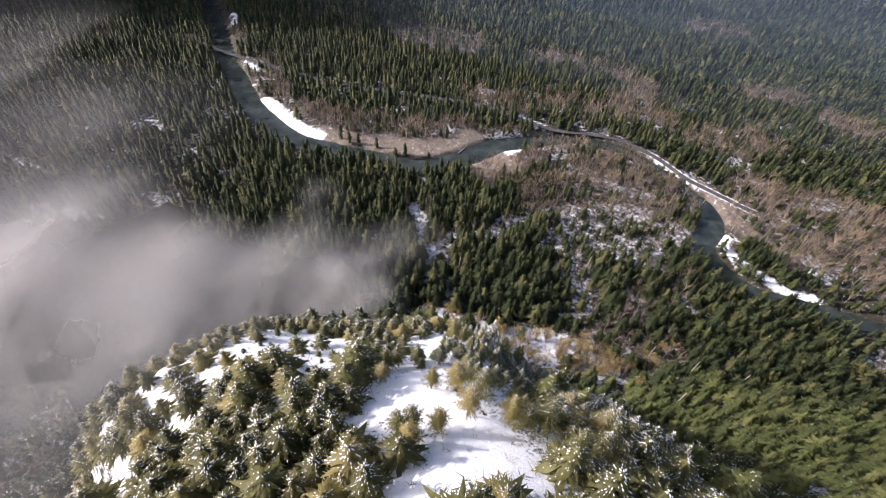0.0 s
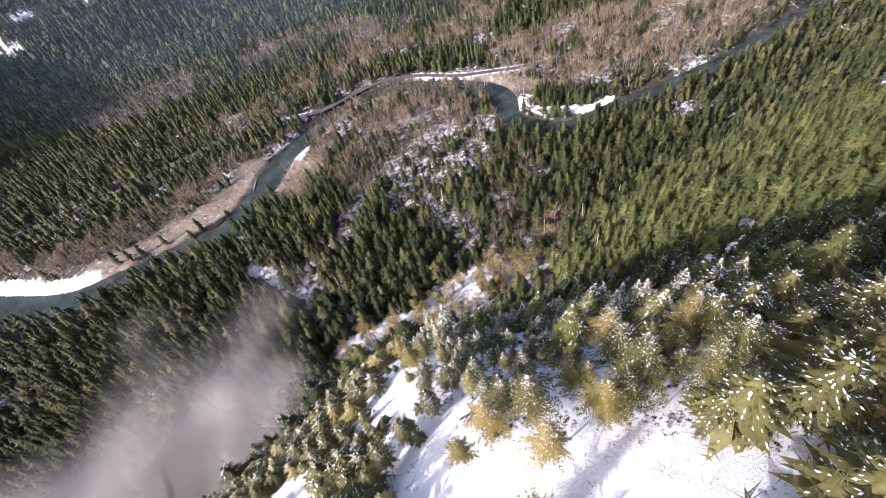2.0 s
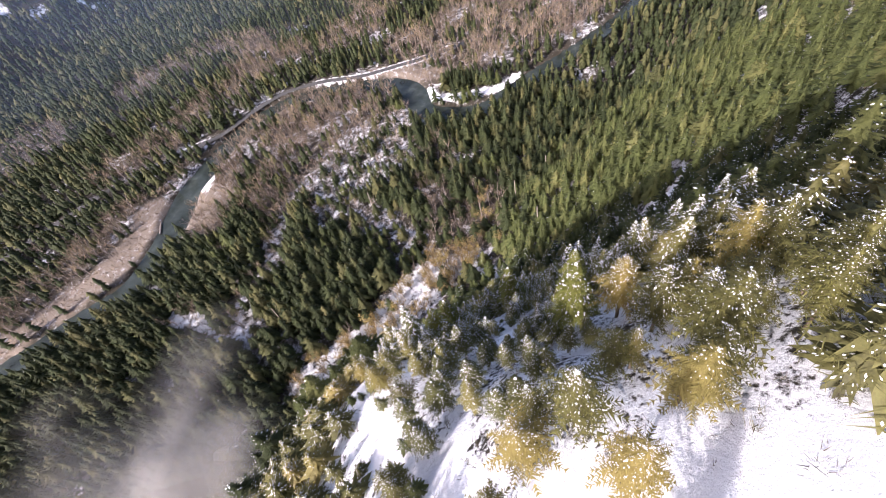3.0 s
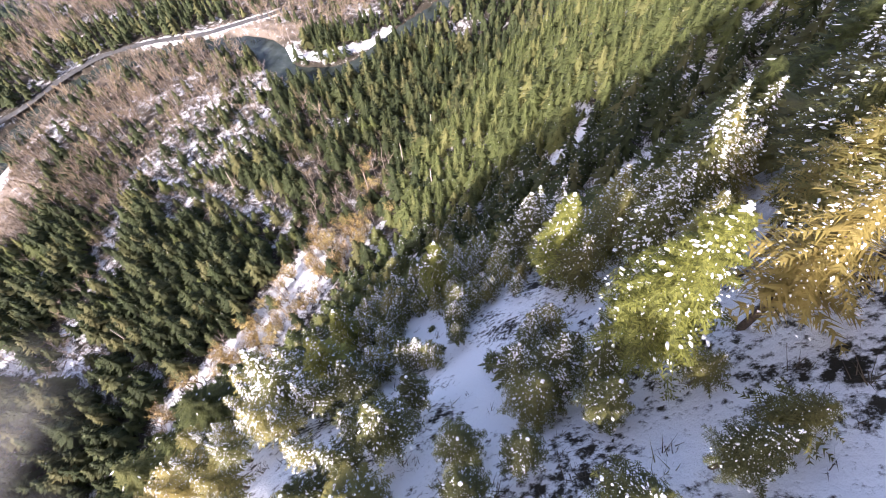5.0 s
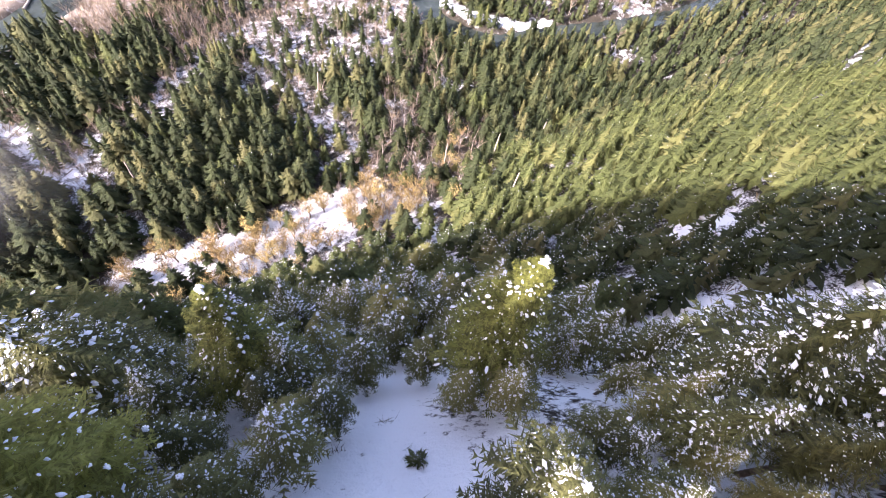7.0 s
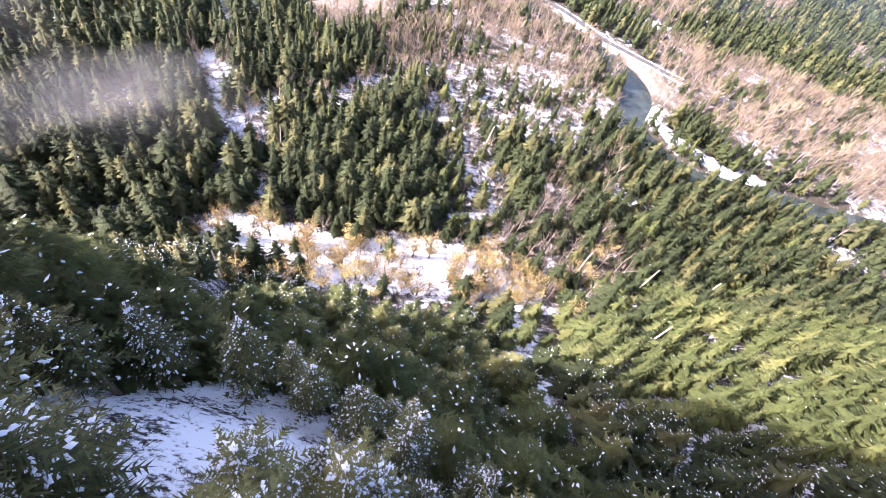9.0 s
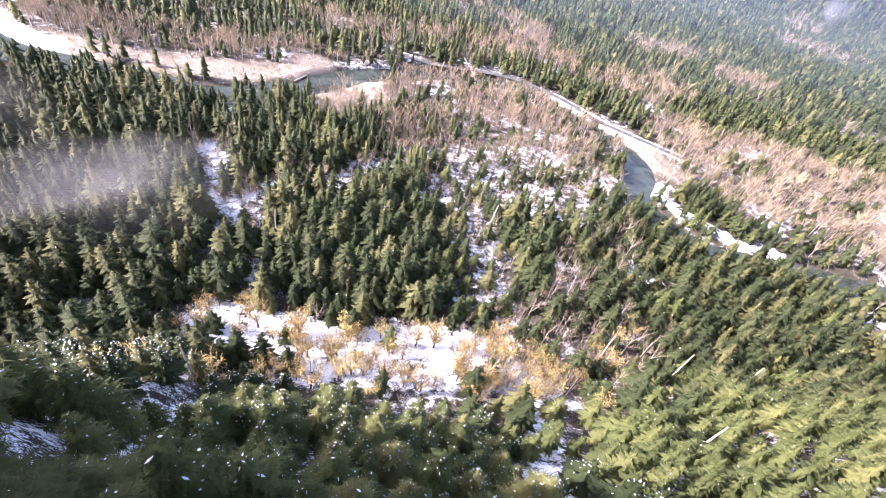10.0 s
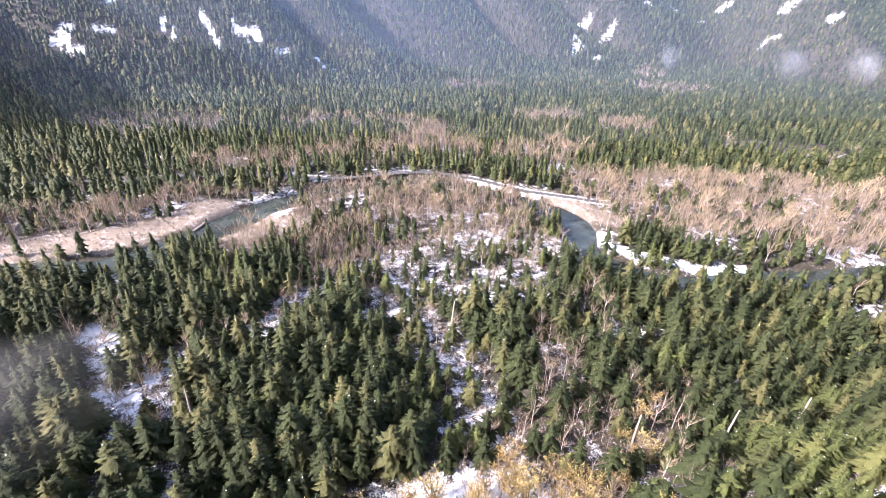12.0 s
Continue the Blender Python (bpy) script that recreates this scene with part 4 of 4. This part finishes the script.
# low trees under the flight line
frnd = random.Random(31)
count = done[1]
for x0, x1, y0, y1, n in ((22, 41, 43, 57, 34), (15, 31, 54, 71, 22), (32, 41, 33, 42, 14), (39, 53, 29, 46, 18), (36, 50, 56, 70, 8)):
    for _ in range(n):
        x, y, s = frnd.uniform(x0, x1), frnd.uniform(y0, y1), frnd.uniform(0.3, 0.52) * (1.4 if y0 < 40 else 0.85 if y0 == 43 else 1.0)
        if float(cover(np.array([x]), np.array([y]), SPUR_OPEN, 2)[0]) > 0.5:
            continue
        stand(FINE, count, Matrix.LocRotScale((x, y, float(terrain(x, y))), Euler((frnd.gauss(0, 0.05), frnd.gauss(0, 0.05), frnd.uniform(0, 6.28))), (1.35 * s, 1.35 * s, s)))
        count += 1

# ---- bare mossy maples of the snowy clearing ----


def maple(seed, high):
    rnd = random.Random(seed)
    tree = new("bare_maple")
    t = Tris()
    t.tube([(0, 0, -0.8), (0.15, 0.05, high * 0.2), (0.25, 0.2, high * 0.42)], (0.34, 0.26, 0.16), 7)
    tw, limbs = Tris(), []
    for k in range(9):
        a = 6.28 * k / 9 + rnd.uniform(-0.3, 0.3)
        b = Vector((0.2, 0.15, high * rnd.uniform(0.2, 0.42)))
        e = Vector((math.cos(a), math.sin(a), 0)) * high * rnd.uniform(0.15, 0.34) + Vector((0, 0, high * rnd.uniform(0.62, 0.95)))
        m = b.lerp(e, 0.5) + Vector((math.cos(a), math.sin(a), -0.2)) * 0.6
        limb = Tris()
        limb.tube([b, m, e], (0.13, 0.09, 0.03), 4)
        limbs.append(limb)
        for j in range(46):
            f = rnd.uniform(0.25, 1.0)
            o = b.lerp(m, f * 2) if f < 0.5 else m.lerp(e, f * 2 - 1)
            d = Vector((rnd.gauss(0, 0.6), rnd.gauss(0, 0.6), rnd.uniform(-0.1, 1))).normalized()
            q = o + d * rnd.uniform(0.7, 2.0)
            side = Vector((rnd.gauss(0, 1), rnd.gauss(0, 1), rnd.gauss(0, 1))).normalized() * rnd.uniform(0.04, 0.12)
            tw.tri(o, q + side, q - side)
    v, f, _ = t.arrays()
    part("trunk", smooth(triangles("trunk", v, f, [M_BARK])), tree, "dark forked trunk")
    for limb in limbs:
        v, f, _ = limb.arrays()
        part("limb", smooth(triangles("limb", v, f, [M_BARK])), tree)
    v, f, _ = tw.arrays()
    tagged(part("twig_crown", triangles("twig_crown", v, f, [M_MOSS_OB]), tree, "golden mossy twigs"), kind="stuff")
    return tagged(tree, "leafless maple with golden mossy twigs standing in snow", "maple", "maples in the clearing")


MAPLES = [maple(40 + k, 13) for k in range(4)]
k = 0
mrnd = random.Random(3)
for line, rad in [SNOW_LINES[2], SNOW_LINES[3], SNOW_LINES[3], SNOW_LINES[0], SNOW_LINES[0], ([(112, 192), (140, 165)], 9), ([(140, 168), (170, 176), (195, 188)], 10)]:
    for a, b in zip(line[:-1], line[1:]):
        for _ in range(max(2, int(math.dist(a, b) / 5))):
            f = mrnd.random()
            x, y = a[0] + (b[0] - a[0]) * f + mrnd.gauss(0, rad * 0.55), a[1] + (b[1] - a[1]) * f + mrnd.gauss(0, rad * 0.55)
            s = mrnd.uniform(0.7, 1.3)
            m = Matrix.LocRotScale((x, y, float(terrain(x, y))), Euler((0, 0, mrnd.uniform(0, 6.28))), (s, s, s))
            stand(MAPLES, k, m)
            k += 1


# ---- dead wood ----


def log(name, a, b, r, label):
    a, b = Vector(a), Vector(b)
    d = b - a
    n = 9
    q = d.to_track_quat("Z", "Y")
    s = Tris()
    lrnd = random.Random(int(a.x * 13 + a.y * 7))
    s.tube([(lrnd.gauss(0, 0.04), lrnd.gauss(0, 0.04), d.length * k / n) for k in range(n + 1)], [r * (1.15 - 0.6 * k / n) * lrnd.uniform(0.9, 1.1) for k in range(n + 1)], 8)
    for k in range(7):
        z = d.length * lrnd.uniform(0.3, 0.95)
        an = lrnd.uniform(0, 6.28)
        e = (math.cos(an) * lrnd.uniform(0.5, 1.6), math.sin(an) * lrnd.uniform(0.5, 1.6), z + lrnd.uniform(0.2, 0.8))
        s.tube([(0, 0, z), e], (0.06, 0.02), 4)
    v, f, _ = s.arrays()
    ob = new(name, smooth(triangles(name, v, f, [M_GREY_WOOD])))
    ob.matrix_basis = Matrix.LocRotScale(a, q, None)
    return tagged(ob, label, "log" if "log" in name else "snag")


log("driftwood_log", (35, 436, 0.6), (48, 455, 0.9), 0.7, "long grey driftwood log lying on the river bank")
drnd = random.Random(9)
for line, rad in (PATCHY[0], PATCHY[1], PATCHY[2], SNOW_LINES[5], SNOW_LINES[2]):
    for a, b in zip(line[:-1], line[1:]):
        for _ in range(int(math.dist(a, b) / 4.5)):
            f, an, ln = drnd.random(), drnd.uniform(0, 6.28), drnd.uniform(5, 13)
            x, y = a[0] + (b[0] - a[0]) * f + drnd.gauss(0, rad * 0.6), a[1] + (b[1] - a[1]) * f + drnd.gauss(0, rad * 0.6)
            x2, y2 = x + ln * math.cos(an), y + ln * math.sin(an)
            z, z2 = float(terrain(x, y)), float(terrain(x2, y2))
            if max(z, z2) < 12 and min(z, z2) > 0.6:
                tagged(log("fallen_log", (x, y, z + 0.12), (x2, y2, z2 + 0.15), drnd.uniform(0.16, 0.34), "fallen grey log lying in patchy snow"), group="fallen logs")
for x, y, hgt in ((190, 157, 26), (222, 150, 22), (170, 175, 19), (150, 118, 20), (30, 252, 24), (142, 262, 18), (15, 160, 17)):
    z = float(terrain(x, y))
    tagged(log("dead_snag", (x, y, z - 0.3), (x + drnd.uniform(-2, 2), y + drnd.uniform(-1, 1), z + hgt), 0.42, "bare grey standing dead tree trunk"), group="dead snags")

# ---- undergrowth ----


def shrub(rnd):
    s = Tris()
    for _ in range(16):
        a, l, up = rnd.uniform(0, 6.28), rnd.uniform(0.4, 1.0), rnd.uniform(0.4, 1.3)
        e = Vector((l * math.cos(a), l * math.sin(a), up))
        n = Vector((-math.sin(a), math.cos(a), rnd.uniform(-0.4, 0.4))) * rnd.uniform(0.03, 0.09)
        s.tri((0.15 * math.cos(a), 0.15 * math.sin(a), 0), tuple(e + n), tuple(e - n))
    return s.arrays()


SHRUBS = [shrub(rnd) for _ in range(5)]
ux, uy, urs = jittered(-120, 330, 10, 480, 3.4, 61)
keep = (ux > -0.95 * uy - 40) & (urs.uniform(0, 1, len(ux)) < np.clip(0.22 + cover(ux, uy, BRUSH, 5) + 0.38 * cover(ux, uy, SNOW_LINES, 8) + 0.5 * cover(ux, uy, PATCHY, 8) + 0.35 * cover(ux, uy, BARE, 10) , 0, 0.9) * (1 - cover(ux, uy, BARS, 4)))
ux, uy = ux[keep], uy[keep]
dr, w = line_distance(ux, uy, RIVER_LINE)
dd, _ = line_distance(ux, uy, ROAD_LINE)
keep = (dr > w + 2) & (dd > 5) & ~((ux > -40) & (ux < 70) & (uy < 95))
rows = rows_of(ux[keep], uy[keep], urs, 0.7, 2.4, 1.2)
scatter("undergrowth", SHRUBS, rows, [M_TWIG], "brown leafless shrubs poking through the snow", "shrubs")

# thin brush on the spur


def brush(rnd):
    s = Tris()
    for _ in range(26):
        a, l, up = rnd.uniform(0, 6.28), rnd.uniform(0.1, 0.9), rnd.uniform(0.2, 1.0)
        b = Vector((rnd.gauss(0, 0.25), rnd.gauss(0, 0.25), -0.05))
        e = b + Vector((l * math.cos(a), l * math.sin(a), up))
        n = Vector((-math.sin(a), math.cos(a), rnd.uniform(-0.4, 0.4))) * rnd.uniform(0.012, 0.035)
        s.tri(tuple(b - n), tuple(b + n), tuple(e))
    return s.arrays()


BRUSHES = [brush(rnd) for _ in range(5)]
vx, vy, vrs = jittered(-40, 70, 8, 95, 1.5, 63)
keep = vrs.uniform(0, 1, len(vx)) < np.clip(0.38 + 0.5 * wave(vx, vy, 9, 64), 0.05, 0.85)
scatter("spur_brush", BRUSHES, rows_of(vx[keep], vy[keep], vrs, 0.35, 1.1, 1.0), [M_DARK_TWIG], "dark bare twigs poking through the snow", "shrubs")

# low firs on the open snow of the spur
sx, sy, srs = jittered(-40, 70, 6, 80, 2.3, 62)
keep = (sy > 40) & (cover(sx, sy, SPUR_OPEN, 4) > 0.5) & (srs.uniform(0, 1, len(sx)) < 0.26)
rows = rows_of(sx[keep], sy[keep], srs, 1.2, 4.2, 25)
scatter("fir_saplings", FROSTED[:4], rows, [M_LIT, M_SNOW], "small snow-dusted fir saplings on open snow", "saplings", 0.55)

# ---- mist ----


def veils(name, places, mat, label, seed):
    """Soft veils of mist: gently curved sheets that thin out to their rims."""
    rs = np.random.RandomState(seed)
    vs, ts, ws, base = [], [], [], 0
    n = 15
    g = np.linspace(-1, 1, n)
    gu, gv = np.meshgrid(g, g)
    for x, y, z, rx, ry, tilt, turn in places:
        h = 0.16 * rx * wave(gu * 40, gv * 40, 30, rs.randint(1, 999)) + np.tan(radians(tilt)) * gv * ry
        c, s = math.cos(radians(turn)), math.sin(radians(turn))
        vs.append(np.stack([x + gu * rx * c - gv * ry * s, y + gu * rx * s + gv * ry * c, z + h], -1).reshape(-1, 3))
        i = (np.arange(n - 1)[:, None] * n + np.arange(n - 1)[None]).ravel() + base
        ts.append(np.concatenate([np.stack([i, i + 1, i + n + 1], -1), np.stack([i, i + n + 1, i + n], -1)]))
        ws.append((np.clip(1 - gu ** 2 - gv ** 2, 0, 1) ** 1.3).ravel())
        base += n * n
    ob = new(name, smooth(triangles(name, np.concatenate(vs), np.concatenate(ts), [mat], veil=np.concatenate(ws))))
    ob.visible_shadow = False
    return tagged(ob, label, "mist", kind="stuff")


vr = random.Random(21)
veils("mist_bank", [(-34 - 15 * k + vr.gauss(0, 5), 100 + vr.gauss(0, 9), 150 + 8 * (k % 3), 32 + 4 * k, 26 + 3 * k, vr.uniform(-14, 14), vr.uniform(0, 180)) for k in range(8)]
      + [(-58, 34, 224, 26, 22, 6, 50), (-78, 42, 226, 42, 34, 8, 20), (-104, 66, 214, 48, 40, -6, 60), (-62, 70, 204, 30, 24, 10, 0), (-92, 30, 236, 40, 30, 4, 100)]
      + [(-35, 121, 137, 27, 22, 8, 30), (-47, 116, 134, 30, 24, -6, 80), (-60, 112, 141, 32, 26, 5, 140), (-28, 124, 130, 19, 16, 4, 10), (-38, 119, 146, 24, 20, -4, 60), (-52, 114, 150, 27, 22, 6, 20), (-66, 108, 152, 30, 24, -8, 100)], M_MIST, "grey mist drifting behind the snowy spur", 3)
veils("fog_bank", [(x + vr.gauss(0, 14), y + vr.gauss(0, 14), z , 52 + vr.uniform(-6, 10), 46, vr.uniform(-14, 14), vr.uniform(0, 180)) for x, y, z in
      ((-134, 146, 226), (-140, 128, 206), (-132, 94, 166), (-120, 66, 146), (-152, 112, 186))], M_FOG, "thin grey fog drifting past the spur", 8)
veils("valley_mist", [(-42 + vr.gauss(0, 20), 246 + vr.gauss(0, 26), 38 + 5 * k, 42 + vr.uniform(-8, 12), 30 + vr.uniform(-6, 8), vr.uniform(-10, 10), vr.uniform(0, 180)) for k in range(4)],
      M_THIN_MIST, "thin grey mist over the dark firs", 4)
# upright see-through sheets added to tint the far valley like haze
veils("valley_haze", [(54 + 0.47 * d, 112 + 0.88 * d, 60, 2600, 160, 84, -28) for d in (480, 640, 800, 940)], M_HAZE, "thin tinted sheets painting blue haze across the far valley", 5)
veils("mountain_cloud", [(x + vr.gauss(0, 0.35 * r), y + vr.gauss(0, 8), z + vr.gauss(0, 0.3 * r), r * vr.uniform(0.6, 1.1), 0.2 * r, 74, -28 + vr.uniform(-20, 20)) for x, y, z, r in
      ((1052, 614, 74, 46), (971, 800, 63, 34), (1044, 481, 71, 44)) for k in range(2)], M_CLOUD, "white wisps of cloud clinging to the mountain", 6)
